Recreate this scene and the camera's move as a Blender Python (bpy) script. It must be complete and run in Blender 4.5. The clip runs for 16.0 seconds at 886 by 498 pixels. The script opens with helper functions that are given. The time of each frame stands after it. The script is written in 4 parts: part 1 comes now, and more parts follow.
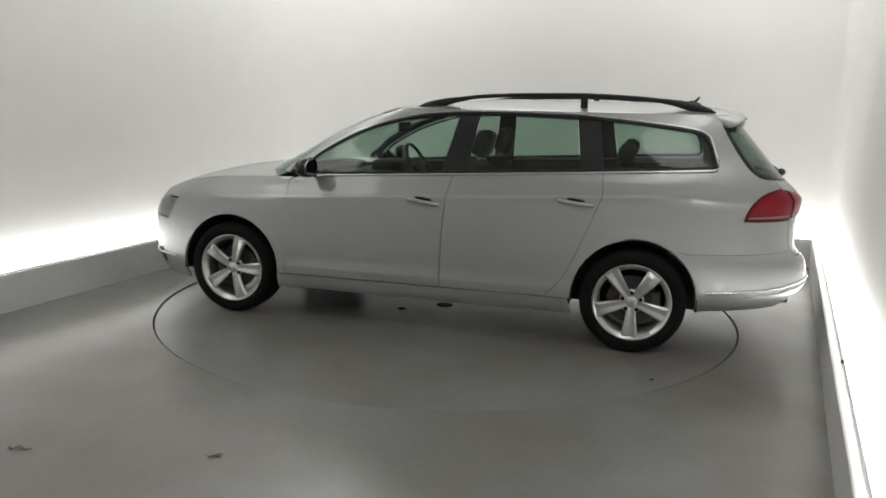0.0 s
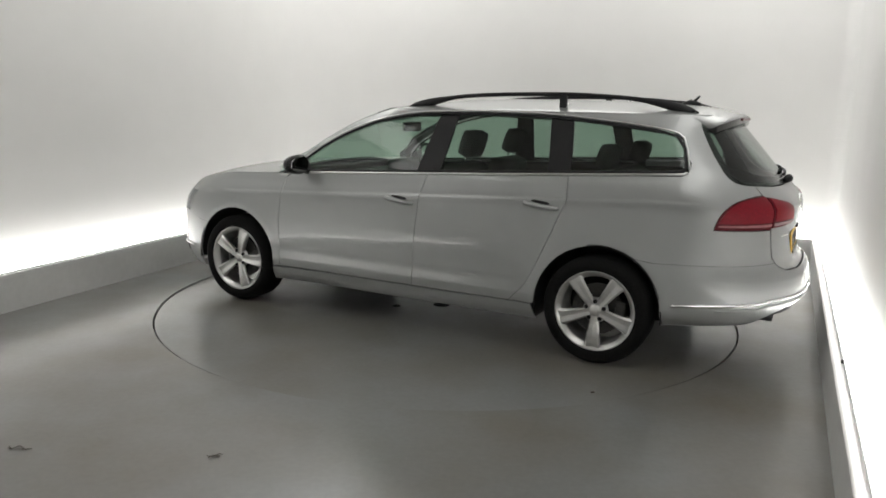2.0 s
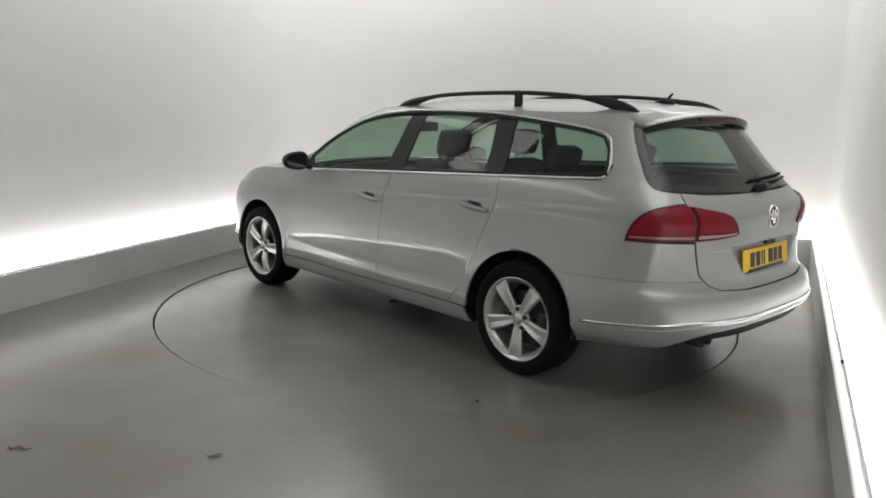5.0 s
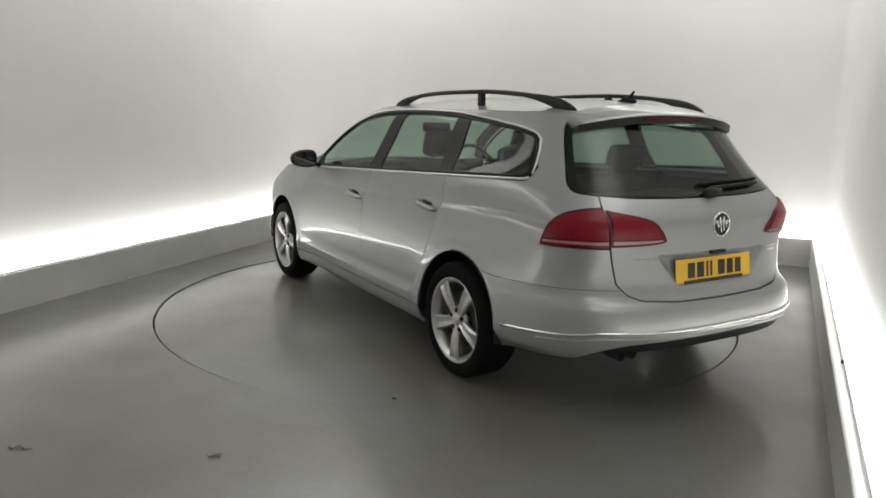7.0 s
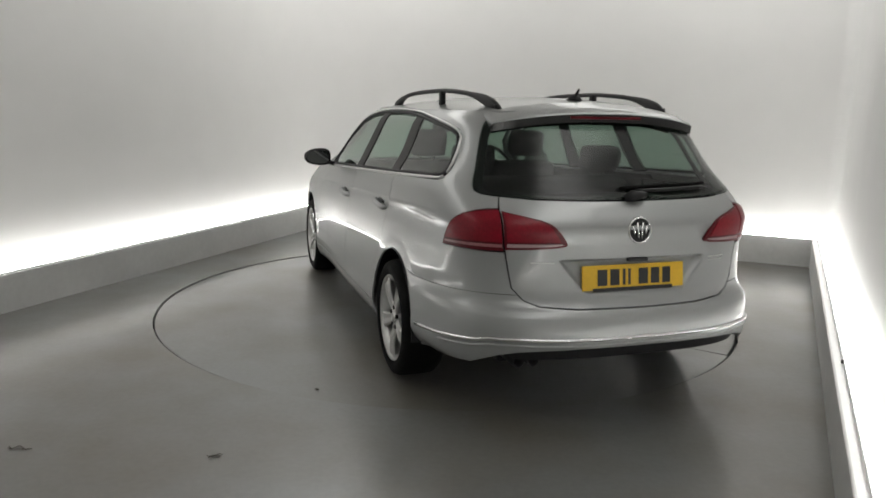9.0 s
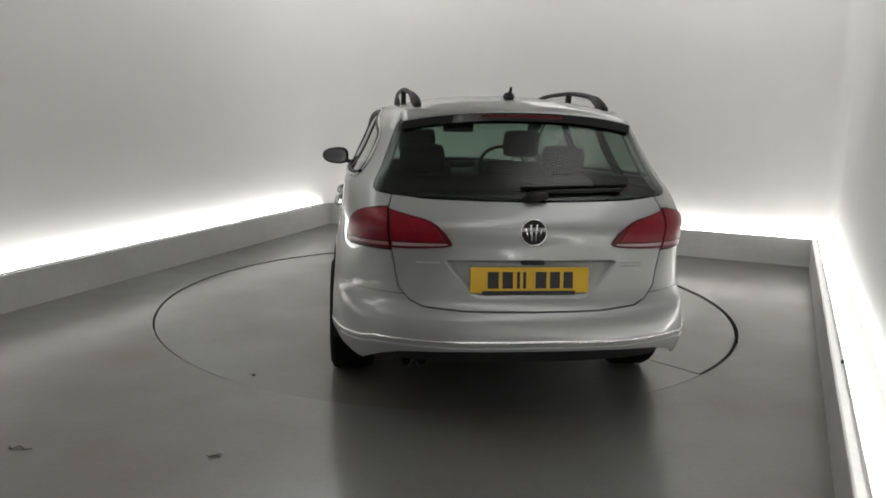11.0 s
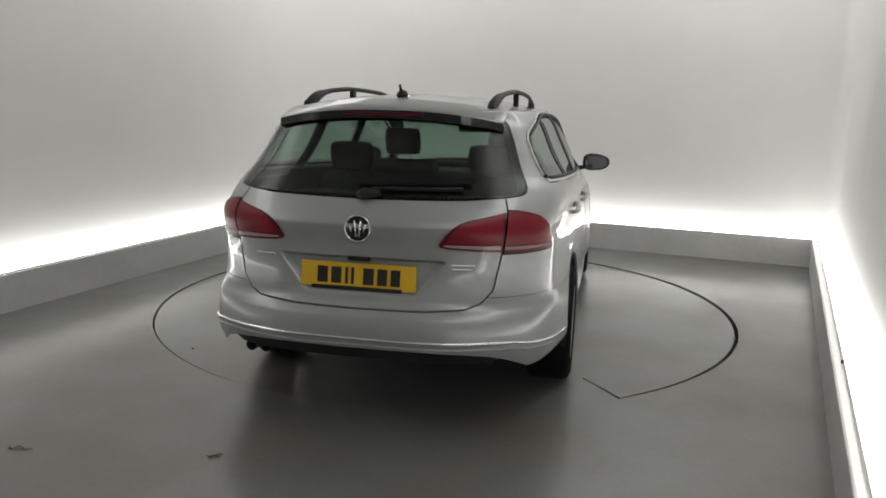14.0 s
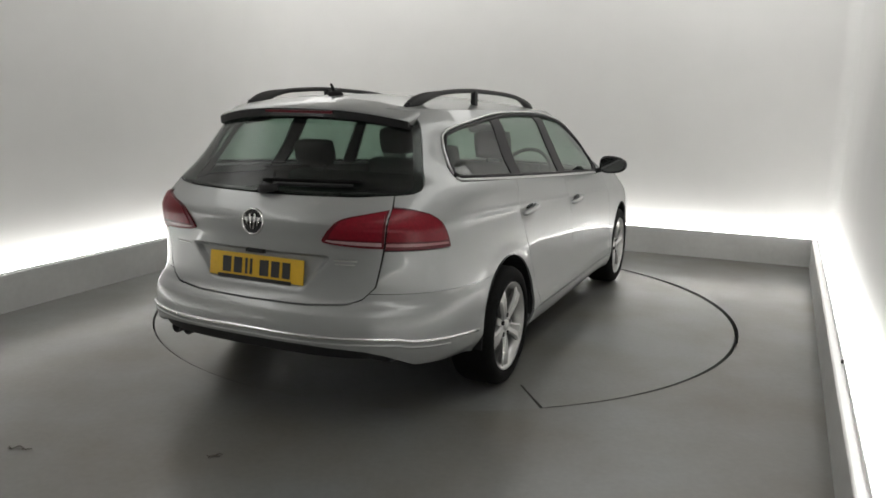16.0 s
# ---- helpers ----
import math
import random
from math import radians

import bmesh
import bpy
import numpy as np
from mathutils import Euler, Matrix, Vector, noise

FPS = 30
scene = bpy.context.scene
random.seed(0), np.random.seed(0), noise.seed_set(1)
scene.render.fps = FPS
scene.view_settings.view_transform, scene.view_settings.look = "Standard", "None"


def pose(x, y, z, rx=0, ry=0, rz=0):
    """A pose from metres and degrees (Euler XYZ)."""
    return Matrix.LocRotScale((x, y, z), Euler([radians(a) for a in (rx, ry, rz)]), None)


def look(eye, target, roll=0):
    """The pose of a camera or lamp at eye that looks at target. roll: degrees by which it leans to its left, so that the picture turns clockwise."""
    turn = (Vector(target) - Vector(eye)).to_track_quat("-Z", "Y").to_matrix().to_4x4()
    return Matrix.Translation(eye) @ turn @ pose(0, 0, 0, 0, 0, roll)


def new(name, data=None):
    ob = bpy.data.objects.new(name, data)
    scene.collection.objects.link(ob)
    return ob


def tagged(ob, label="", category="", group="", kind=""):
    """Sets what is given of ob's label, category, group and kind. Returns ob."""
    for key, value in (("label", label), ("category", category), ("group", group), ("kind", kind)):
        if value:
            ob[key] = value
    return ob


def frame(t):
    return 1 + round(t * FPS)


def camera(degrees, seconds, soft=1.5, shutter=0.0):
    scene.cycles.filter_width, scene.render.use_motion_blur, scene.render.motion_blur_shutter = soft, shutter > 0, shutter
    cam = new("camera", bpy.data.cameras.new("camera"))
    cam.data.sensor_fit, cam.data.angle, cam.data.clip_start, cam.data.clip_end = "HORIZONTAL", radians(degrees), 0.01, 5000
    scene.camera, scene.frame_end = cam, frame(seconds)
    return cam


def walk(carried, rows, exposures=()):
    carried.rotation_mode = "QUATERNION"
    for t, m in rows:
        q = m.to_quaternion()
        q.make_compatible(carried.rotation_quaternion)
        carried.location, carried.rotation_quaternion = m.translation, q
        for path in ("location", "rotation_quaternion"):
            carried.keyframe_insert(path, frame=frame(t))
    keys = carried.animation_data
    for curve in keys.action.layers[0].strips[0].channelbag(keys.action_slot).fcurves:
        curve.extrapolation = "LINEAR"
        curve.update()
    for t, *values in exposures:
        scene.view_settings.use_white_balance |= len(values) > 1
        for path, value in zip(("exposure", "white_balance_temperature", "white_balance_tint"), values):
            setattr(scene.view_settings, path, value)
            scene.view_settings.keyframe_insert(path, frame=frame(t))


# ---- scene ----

# ---------------- camera: fixed on a stand beside the long wall ----------------
SECONDS = 16.0
EYE = (0.0, 0.0, 1.444)
PITCH = radians(10.89)
AIM = (0.0, 5.0 * math.cos(PITCH), 1.444 - 5.0 * math.sin(PITCH))
cam = camera(61.95, SECONDS, soft=1.7)
walk(cam, [(0.0, look(EYE, AIM, 1.249)), (SECONDS, look(EYE, AIM, 1.249))],
     exposures=[(0.0, 0.08), (3.5, 0.06), (7.0, -0.04), (9.0, -0.20), (11.5, -0.37), (12.5, -0.32), (14.0, -0.25), (SECONDS, -0.20)])

# ---------------- light ----------------
LED_POWER = 16.0
# strength of the unseen panels added under the ceiling
UNSEEN_PANEL_POWER = 2.2
world = bpy.data.worlds.new("world")
scene.world = world
world.use_nodes = True
world.node_tree.nodes["Background"].inputs[0].default_value = (0.5, 0.5, 0.5, 1)
world.node_tree.nodes["Background"].inputs[1].default_value = 0.0

# turntable and car placing
DISC = (0.029, 5.417)
DISC_R = 2.057
CAR_OFFSET = (-0.015, -0.101)
RIDE = 0.012  # the body's height over its design line
YAW0, YAW_RATE = 164.28, -6.172


# ---------------- materials ----------------
def material(name, color, rough=0.5, metal=0.0, coat=0.0, grain=0.0, grain_scale=60.0, stain=0.0, stain_scale=2.0,
             bump=0.0, bump_scale=200.0, spec=0.5, stain_color=None, rough_var=0.0, coat_rough=0.04):
    m = bpy.data.materials.new(name)
    m.use_nodes = True
    nt = m.node_tree
    b = nt.nodes["Principled BSDF"]
    b.inputs["Base Color"].default_value = (*color, 1)
    b.inputs["Roughness"].default_value = rough
    b.inputs["Metallic"].default_value = metal
    b.inputs["Coat Weight"].default_value = coat
    b.inputs["Coat Roughness"].default_value = coat_rough
    b.inputs["Specular IOR Level"].default_value = spec
    co = nt.nodes.new("ShaderNodeTexCoord")

    def tex(scale, detail=4.0):
        n = nt.nodes.new("ShaderNodeTexNoise")
        n.inputs["Scale"].default_value = scale
        n.inputs["Detail"].default_value = detail
        nt.links.new(co.outputs["Object"], n.inputs["Vector"])
        return n.outputs["Fac"]

    sock = None
    if stain:
        r = nt.nodes.new("ShaderNodeMapRange")
        r.inputs[1].default_value, r.inputs[2].default_value = 0.38, 0.68
        r.inputs[3].default_value, r.inputs[4].default_value = 0.0, stain
        nt.links.new(tex(stain_scale, 5.0), r.inputs[0])
        x = nt.nodes.new("ShaderNodeMix")
        x.data_type = "RGBA"
        x.inputs["A"].default_value = (*color, 1)
        x.inputs["B"].default_value = (*(stain_color or [c * 0.5 for c in color]), 1)
        nt.links.new(r.outputs[0], x.inputs["Factor"])
        sock = x.outputs["Result"]
        if rough_var:
            q = nt.nodes.new("ShaderNodeMapRange")
            q.inputs[1].default_value, q.inputs[2].default_value = 0.0, stain
            q.inputs[3].default_value, q.inputs[4].default_value = rough, rough + rough_var
            nt.links.new(r.outputs[0], q.inputs[0])
            nt.links.new(q.outputs[0], b.inputs["Roughness"])
    if grain:
        r = nt.nodes.new("ShaderNodeMapRange")
        r.inputs[1].default_value, r.inputs[2].default_value = 0.3, 0.7
        r.inputs[3].default_value, r.inputs[4].default_value = 1.0 - grain, 1.0 + grain
        nt.links.new(tex(grain_scale), r.inputs[0])
        x = nt.nodes.new("ShaderNodeMix")
        x.data_type, x.blend_type = "RGBA", "MULTIPLY"
        x.inputs["Factor"].default_value = 1.0
        if sock:
            nt.links.new(sock, x.inputs["A"])
        else:
            x.inputs["A"].default_value = (*color, 1)
        nt.links.new(r.outputs[0], x.inputs["B"])
        sock = x.outputs["Result"]
    if sock:
        nt.links.new(sock, b.inputs["Base Color"])
    if bump:
        n = nt.nodes.new("ShaderNodeBump")
        n.inputs["Strength"].default_value = 1.0
        n.inputs["Distance"].default_value = bump
        nt.links.new(tex(bump_scale), n.inputs["Height"])
        nt.links.new(n.outputs[0], b.inputs["Normal"])
    return m


def glass_material(name, tint, rough=0.0, mirror=0.05):
    """A thin tinted pane: the light that passes takes the tint, the rest is mirrored by the Fresnel law."""
    m = bpy.data.materials.new(name)
    m.use_nodes = True
    nt = m.node_tree
    nt.nodes.remove(nt.nodes["Principled BSDF"])
    out = nt.nodes["Material Output"]
    t = nt.nodes.new("ShaderNodeBsdfTransparent")
    t.inputs[0].default_value = (*tint, 1)
    g = nt.nodes.new("ShaderNodeBsdfGlossy")
    g.inputs["Roughness"].default_value = rough
    f = nt.nodes.new("ShaderNodeLayerWeight")
    f.inputs[0].default_value = 0.5
    p = nt.nodes.new("ShaderNodeMath")
    p.operation = "POWER"
    p.inputs[1].default_value = 4.5
    k = nt.nodes.new("ShaderNodeMapRange")
    k.inputs[3].default_value, k.inputs[4].default_value = mirror, 1.0
    x = nt.nodes.new("ShaderNodeMixShader")
    nt.links.new(f.outputs["Facing"], p.inputs[0])
    nt.links.new(p.outputs[0], k.inputs[0])
    nt.links.new(k.outputs[0], x.inputs[0])
    nt.links.new(t.outputs[0], x.inputs[1])
    nt.links.new(g.outputs[0], x.inputs[2])
    nt.links.new(x.outputs[0], out.inputs[0])
    return m


def glow_material(name, color, power):
    m = bpy.data.materials.new(name)
    m.use_nodes = True
    b = m.node_tree.nodes["Principled BSDF"]
    b.inputs["Base Color"].default_value = (0.8, 0.8, 0.8, 1)
    b.inputs["Emission Color"].default_value = (*color, 1)
    b.inputs["Emission Strength"].default_value = power
    return m


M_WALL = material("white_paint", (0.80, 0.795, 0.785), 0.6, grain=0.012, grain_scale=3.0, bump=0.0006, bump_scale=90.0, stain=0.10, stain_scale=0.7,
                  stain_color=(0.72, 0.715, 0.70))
M_UNLITWALL = material("unlit_end_grey", (0.50, 0.50, 0.495), 0.7, grain=0.05, grain_scale=5.0)
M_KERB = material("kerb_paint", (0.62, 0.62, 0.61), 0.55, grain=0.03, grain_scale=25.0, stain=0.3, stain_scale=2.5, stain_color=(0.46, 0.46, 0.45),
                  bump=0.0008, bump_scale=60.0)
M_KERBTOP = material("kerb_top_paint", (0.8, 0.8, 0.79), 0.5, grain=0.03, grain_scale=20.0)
M_FLOOR = material("floor_epoxy", (0.160, 0.165, 0.163), 0.42, coat=0.80, coat_rough=0.20, grain=0.05, grain_scale=35.0, stain=0.8, stain_scale=0.9,
                   stain_color=(0.122, 0.104, 0.074), bump=0.0003, bump_scale=30.0, rough_var=0.12)
M_PIT = material("pit_dark", (0.012, 0.012, 0.012), 0.9)
M_LED = glow_material("led_glow", (1.0, 0.992, 0.958), LED_POWER)
M_UNSEEN_PANEL = glow_material("unseen_panel_glow", (1.0, 0.992, 0.958), UNSEEN_PANEL_POWER)
M_ALU = material("aluminium_profile", (0.5, 0.5, 0.5), 0.4, 0.9, grain=0.05)
M_CEIL = material("ceiling_paint", (0.78, 0.77, 0.75), 0.7, grain=0.02, grain_scale=4.0)
M_PAINT = material("silver_paint", (0.325, 0.334, 0.331), 0.38, 0.42, 0.75, grain=0.06, grain_scale=900.0, stain=0.10, stain_scale=6.0,
                   coat_rough=0.045, stain_color=(0.285, 0.290, 0.286))
M_BLACK = material("black_plastic", (0.011, 0.011, 0.012), 0.5, spec=0.3, grain=0.15, grain_scale=150.0)
M_GLOSSBLACK = material("black_gloss", (0.010, 0.010, 0.011), 0.12, grain=0.1, grain_scale=40.0)
M_RUBBER = material("tyre_rubber", (0.007, 0.007, 0.007), 0.85, spec=0.12, grain=0.25, grain_scale=80.0, bump=0.0006, bump_scale=250.0)
M_ALLOY = material("alloy_silver", (0.56, 0.56, 0.55), 0.30, 0.8, grain=0.05, grain_scale=300.0, stain=0.25, stain_scale=14.0)
M_STEEL = material("brake_steel", (0.06, 0.058, 0.055), 0.5, 0.6, grain=0.2, grain_scale=60.0)
M_CHROME = material("chrome", (0.75, 0.75, 0.75), 0.12, 1.0, grain=0.03, grain_scale=30.0)
M_SATIN = material("satin_chrome", (0.62, 0.62, 0.62), 0.28, 1.0, grain=0.03, grain_scale=30.0)
M_MIRROR = material("mirror_silver", (0.20, 0.205, 0.205), 0.03, 1.0)
M_RED = material("red_lens", (0.20, 0.004, 0.014), 0.28, 0.0, 0.08, spec=0.28, grain=0.15, grain_scale=90.0)
M_DARKRED = material("dark_red_lens", (0.095, 0.003, 0.008), 0.28, 0.0, 0.08, spec=0.28, grain=0.2, grain_scale=120.0)
M_CLEAR = material("clear_lens", (0.40, 0.27, 0.28), 0.18, 0.0, 0.4, grain=0.1, grain_scale=90.0)
# the clear lens again, with the outer lamp's shade put into a duller pink
M_SHADEDCLEAR = material("shaded_clear_lens", (0.34, 0.15, 0.16), 0.25, 0.0, 0.2, grain=0.15, grain_scale=90.0)
M_YELLOW = material("plate_yellow", (0.72, 0.44, 0.02), 0.4, grain=0.04, grain_scale=60.0)
M_INK = material("plate_black", (0.015, 0.015, 0.015), 0.45)
M_TRIM = material("interior_trim", (0.032, 0.032, 0.032), 0.75, grain=0.2, grain_scale=120.0, bump=0.0005, bump_scale=300.0)
M_SEAT = material("seat_cloth", (0.038, 0.038, 0.037), 0.9, grain=0.25, grain_scale=200.0, bump=0.001, bump_scale=350.0)
M_LINER = material("headliner", (0.22, 0.215, 0.20), 0.9, grain=0.05, grain_scale=200.0)
M_GLASS = glass_material("side_glass", (0.50, 0.62, 0.55))
M_REARGLASS = glass_material("rear_glass", (0.37, 0.46, 0.41), 0.20, 0.045)
M_LAMPGLASS = glass_material("lamp_glass", (0.58, 0.59, 0.60))
M_DEBRIS = material("dry_leaf", (0.05, 0.042, 0.032), 0.8, grain=0.3, grain_scale=90.0)


# ---------------- mesh helpers ----------------
def finish(name, bm, mat, smooth=False):
    me = bpy.data.meshes.new(name)
    bmesh.ops.recalc_face_normals(bm, faces=bm.faces[:])
    bm.to_mesh(me)
    bm.free()
    me.materials.append(mat)
    if smooth:
        me.shade_smooth()
    return me


def thing(name, bm, mat, label, category, kind="", smooth=False, group=""):
    return tagged(new(name, finish(name, bm, mat, smooth)), label, category, group, kind)


def part(name, bm, mat, parent, label="", smooth=False):
    ob = new(name, finish(name, bm, mat, smooth))
    ob.parent = parent
    return tagged(ob, label)


def empty(name, m, label, category, group="", kind=""):
    ob = new(name)
    ob.matrix_basis = m
    return tagged(ob, label, category, group, kind)


def box(bm, lo, hi, bevel=0.0, m=None):
    v = [bm.verts.new((x, y, z)) for x in (lo[0], hi[0]) for y in (lo[1], hi[1]) for z in (lo[2], hi[2])]
    fs = [bm.faces.new([v[i] for i in f]) for f in ((0, 1, 3, 2), (4, 6, 7, 5), (0, 4, 5, 1), (2, 3, 7, 6), (0, 2, 6, 4), (1, 5, 7, 3))]
    if bevel:
        es = list({e for f in fs for e in f.edges})
        r = bmesh.ops.bevel(bm, geom=es, offset=bevel, segments=2, affect="EDGES", profile=0.6)
        v = list({x for f in r["faces"] for x in f.verts} | {x for x in v if x.is_valid})
    if m:
        bmesh.ops.transform(bm, matrix=m, verts=v)
    return bm


def prism(bm, pts, z0, z1):
    """An upright prism over the plan outline pts."""
    lo = [bm.verts.new((x, y, z0)) for x, y in pts]
    hi = [bm.verts.new((x, y, z1)) for x, y in pts]
    n = len(pts)
    bm.faces.new(hi)
    bm.faces.new(lo[::-1])
    for i in range(n):
        bm.faces.new((lo[i], lo[(i + 1) % n], hi[(i + 1) % n], hi[i]))
    return bm


def lathe(bm, profile, n=64):
    """Turns the profile (radius, along) round the y axis."""
    rings = []
    for i in range(n):
        a = 2 * math.pi * i / n
        rings.append([bm.verts.new((r * math.cos(a), d, r * math.sin(a))) for r, d in profile])
    for i in range(n):
        p, q = rings[i], rings[(i + 1) % n]
        for j in range(len(profile) - 1):
            bm.faces.new((p[j], p[j + 1], q[j + 1], q[j]))
    return bm


def tube(bm, pts, r, n=8, flat=1.0, closed=False):
    """A round bar along pts; flat squeezes it upright."""
    pts = [Vector(p) for p in pts]
    rings = []
    for i, p in enumerate(pts):
        a = pts[i - 1] if i or closed else p
        b = pts[(i + 1) % len(pts)] if i + 1 < len(pts) or closed else p
        t = (b - a).normalized()
        side = t.cross(Vector((0, 0, 1)))
        if side.length < 0.01:
            side = t.cross(Vector((1, 0, 0)))
        side.normalize()
        up = side.cross(t)
        rr = r[i] if isinstance(r, (list, tuple)) else r
        rings.append([bm.verts.new(p + side * rr * math.cos(2 * math.pi * k / n) + up * rr * flat * math.sin(2 * math.pi * k / n)) for k in range(n)])
    m = len(rings)
    for i in range(m if closed else m - 1):
        p, q = rings[i], rings[(i + 1) % m]
        for k in range(n):
            bm.faces.new((p[k], p[(k + 1) % n], q[(k + 1) % n], q[k]))
    if not closed:
        bm.faces.new(rings[0][::-1])
        bm.faces.new(rings[-1])
    return bm


def mono(*keys):
    """A smooth curve through the keys without overshoot."""
    xs = np.array([k[0] for k in keys], float)
    ys = np.array([k[1] for k in keys], float)
    d = np.diff(ys) / np.diff(xs)
    m = np.zeros(len(xs))
    m[0], m[-1] = d[0], d[-1]
    for i in range(1, len(xs) - 1):
        if d[i - 1] * d[i] > 0:
            m[i] = 2 * d[i - 1] * d[i] / (d[i - 1] + d[i])

    def f(x):
        x = min(max(x, xs[0]), xs[-1])
        i = min(max(int(np.searchsorted(xs, x)) - 1, 0), len(xs) - 2)
        h = xs[i + 1] - xs[i]
        t = (x - xs[i]) / h
        return float((1 + 2 * t) * (1 - t) ** 2 * ys[i] + t * (1 - t) ** 2 * h * m[i] + t * t * (3 - 2 * t) * ys[i + 1] + t * t * (t - 1) * h * m[i + 1])
    return f


def step(a, b, x):
    """Rises smoothly from 0 at a to 1 at b; b may be the smaller."""
    t = min(max((x - a) / (b - a), 0.0), 1.0)
    return t * t * (3 - 2 * t)


# ---------------- the room ----------------
# inner foot line of the kerb: back left, back right, front right, front left
KERB = [Vector((-1.396, 8.980)), Vector((3.521, 6.949)), Vector((-0.070, -0.860)), Vector((-4.500, 0.743))]
KERB_H, KERB_W, ROOM_H = 0.262, 0.20, 3.3


def offset(loop, d):
    """The loop moved outwards by d, with mitred corners."""
    n, out = len(loop), []
    for i in range(n):
        a, b, c = loop[i - 1], loop[i], loop[(i + 1) % n]
        n1 = Vector((-(b - a).y, (b - a).x)).normalized()
        n2 = Vector((-(c - b).y, (c - b).x)).normalized()
        k = (n1 + n2).normalized()
        out.append(b + k * (d / k.dot(n1)))
    return out


def room():
    wall_in, wall_out = offset(KERB, KERB_W), offset(KERB, KERB_W + 0.15)
    names = ("back", "right", "front", "left")
    for i, nm in enumerate(names):
        j = (i + 1) % 4
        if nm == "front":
            # unseen end wall: its grey stands for the missing light at this end
            thing("wall_front", prism(bmesh.new(), [wall_in[i], wall_in[j], wall_out[j], wall_out[i]], -0.1, ROOM_H), M_UNLITWALL,
                  "unseen end wall of the studio, greyed for its lack of light", "wall", "structure")
            continue
        thing(f"wall_{nm}", prism(bmesh.new(), [wall_in[i], wall_in[j], wall_out[j], wall_out[i]], -0.1, ROOM_H), M_WALL,
              "smooth white painted studio wall lit from its foot", "wall", "structure")
        bm = bmesh.new()
        lip = offset(KERB, 0.012)
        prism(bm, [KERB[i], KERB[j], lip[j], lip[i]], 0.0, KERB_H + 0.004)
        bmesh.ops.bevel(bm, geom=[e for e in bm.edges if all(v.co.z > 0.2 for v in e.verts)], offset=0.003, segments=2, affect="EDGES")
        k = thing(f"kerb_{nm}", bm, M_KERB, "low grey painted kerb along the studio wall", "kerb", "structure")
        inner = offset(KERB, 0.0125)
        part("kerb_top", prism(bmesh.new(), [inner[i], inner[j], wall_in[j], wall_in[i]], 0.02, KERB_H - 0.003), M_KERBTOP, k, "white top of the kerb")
        # light strip in its slim profile on the kerb
        a0, a1, b0, b1 = offset(KERB, 0.053), offset(KERB, 0.060), offset(KERB, 0.0605), offset(KERB, 0.085)
        strip = empty("led_strip", Matrix(), "glowing white light strip in a slim metal profile on the kerb", "light strip", "light strips round the studio")
        part("profile", prism(bmesh.new(), [a0[i], a0[j], a1[j], a1[i]], KERB_H - 0.003, KERB_H + 0.010), M_ALU, strip, "thin grey metal edge")
        part("diffuser", prism(bmesh.new(), [b0[i], b0[j], b1[j], b1[i]], KERB_H - 0.003, KERB_H + 0.022), M_LED, strip, "glowing white diffuser")
        if nm == "right":
            for d in (3.9,):
                q = a0[i] + (a0[j] - a0[i]).normalized() * d
                part("strip_joint", box(bmesh.new(), (-.012, -.010, 0), (.012, .010, .016), .003, pose(q.x, q.y, KERB_H - .003, 0, 0, -25)), M_STEEL, strip, "small dark joint in the profile")
    # rounded corners between the walls
    for k, r in ((0, 0.70), (1, 0.12)):
        c = wall_in[k]
        a, b = (wall_in[k - 1] - c).normalized(), (wall_in[(k + 1) % 4] - c).normalized()
        half = math.acos(a.dot(b)) / 2
        mid = c + (a + b).normalized() * (r / math.sin(half))
        t0, t1 = c + a * (r / math.tan(half)), c + b * (r / math.tan(half))
        a0, a1 = math.atan2(*(t0 - mid).yx), math.atan2(*(t1 - mid).yx)
        d = (a1 - a0 + math.pi) % (2 * math.pi) - math.pi
        arc_pts = [(mid.x + r * math.cos(a0 + d * i / 64), mid.y + r * math.sin(a0 + d * i / 64)) for i in range(65)]
        bm = prism(bmesh.new(), arc_pts + [(c.x, c.y)], KERB_H - 0.002, ROOM_H - 0.001)
        thing("wall_corner", bm, M_WALL, "smooth rounded white corner between studio walls", "wall", "structure")
    # floor with the round pit for the turntable
    bm = bmesh.new()
    n = 160
    ring = [bm.verts.new((DISC[0] + (DISC_R + 0.012) * math.cos(2 * math.pi * i / n), DISC[1] + (DISC_R + 0.012) * math.sin(2 * math.pi * i / n), 0.006)) for i in range(n)]
    rect = [Vector((p.x, p.y, 0.006)) for p in offset(KERB, 0.01)]
    rect[2:] = [Vector((p.x, p.y, 0.006)) for p in offset(KERB, KERB_W)[2:]]
    rim = []
    for v in ring:
        d = Vector((v.co.x - DISC[0], v.co.y - DISC[1]))
        best = None
        for i in range(4):
            a, b = rect[i].xy, rect[(i + 1) % 4].xy
            e = b - a
            den = d.x * e.y - d.y * e.x
            if abs(den) < 1e-9:
                continue
            w = a - Vector(DISC)
            t = (w.x * e.y - w.y * e.x) / den
            s = (w.x * d.y - w.y * d.x) / den
            if t > 0 and -1e-6 <= s <= 1 + 1e-6 and (best is None or t < best):
                best = t
        rim.append(bm.verts.new((DISC[0] + d.x * best, DISC[1] + d.y * best, 0.006)))
    for i in range(n):
        j = (i + 1) % n
        bm.faces.new((ring[i], ring[j], rim[j], rim[i]))
    corners = [bm.verts.new(r) for r in rect]
    for c in corners:
        d = (c.co.xy - Vector(DISC)).normalized()
        k = max(range(n), key=lambda i: (((rim[i].co + rim[(i + 1) % n].co) / 2).xy - Vector(DISC)).normalized().dot(d))
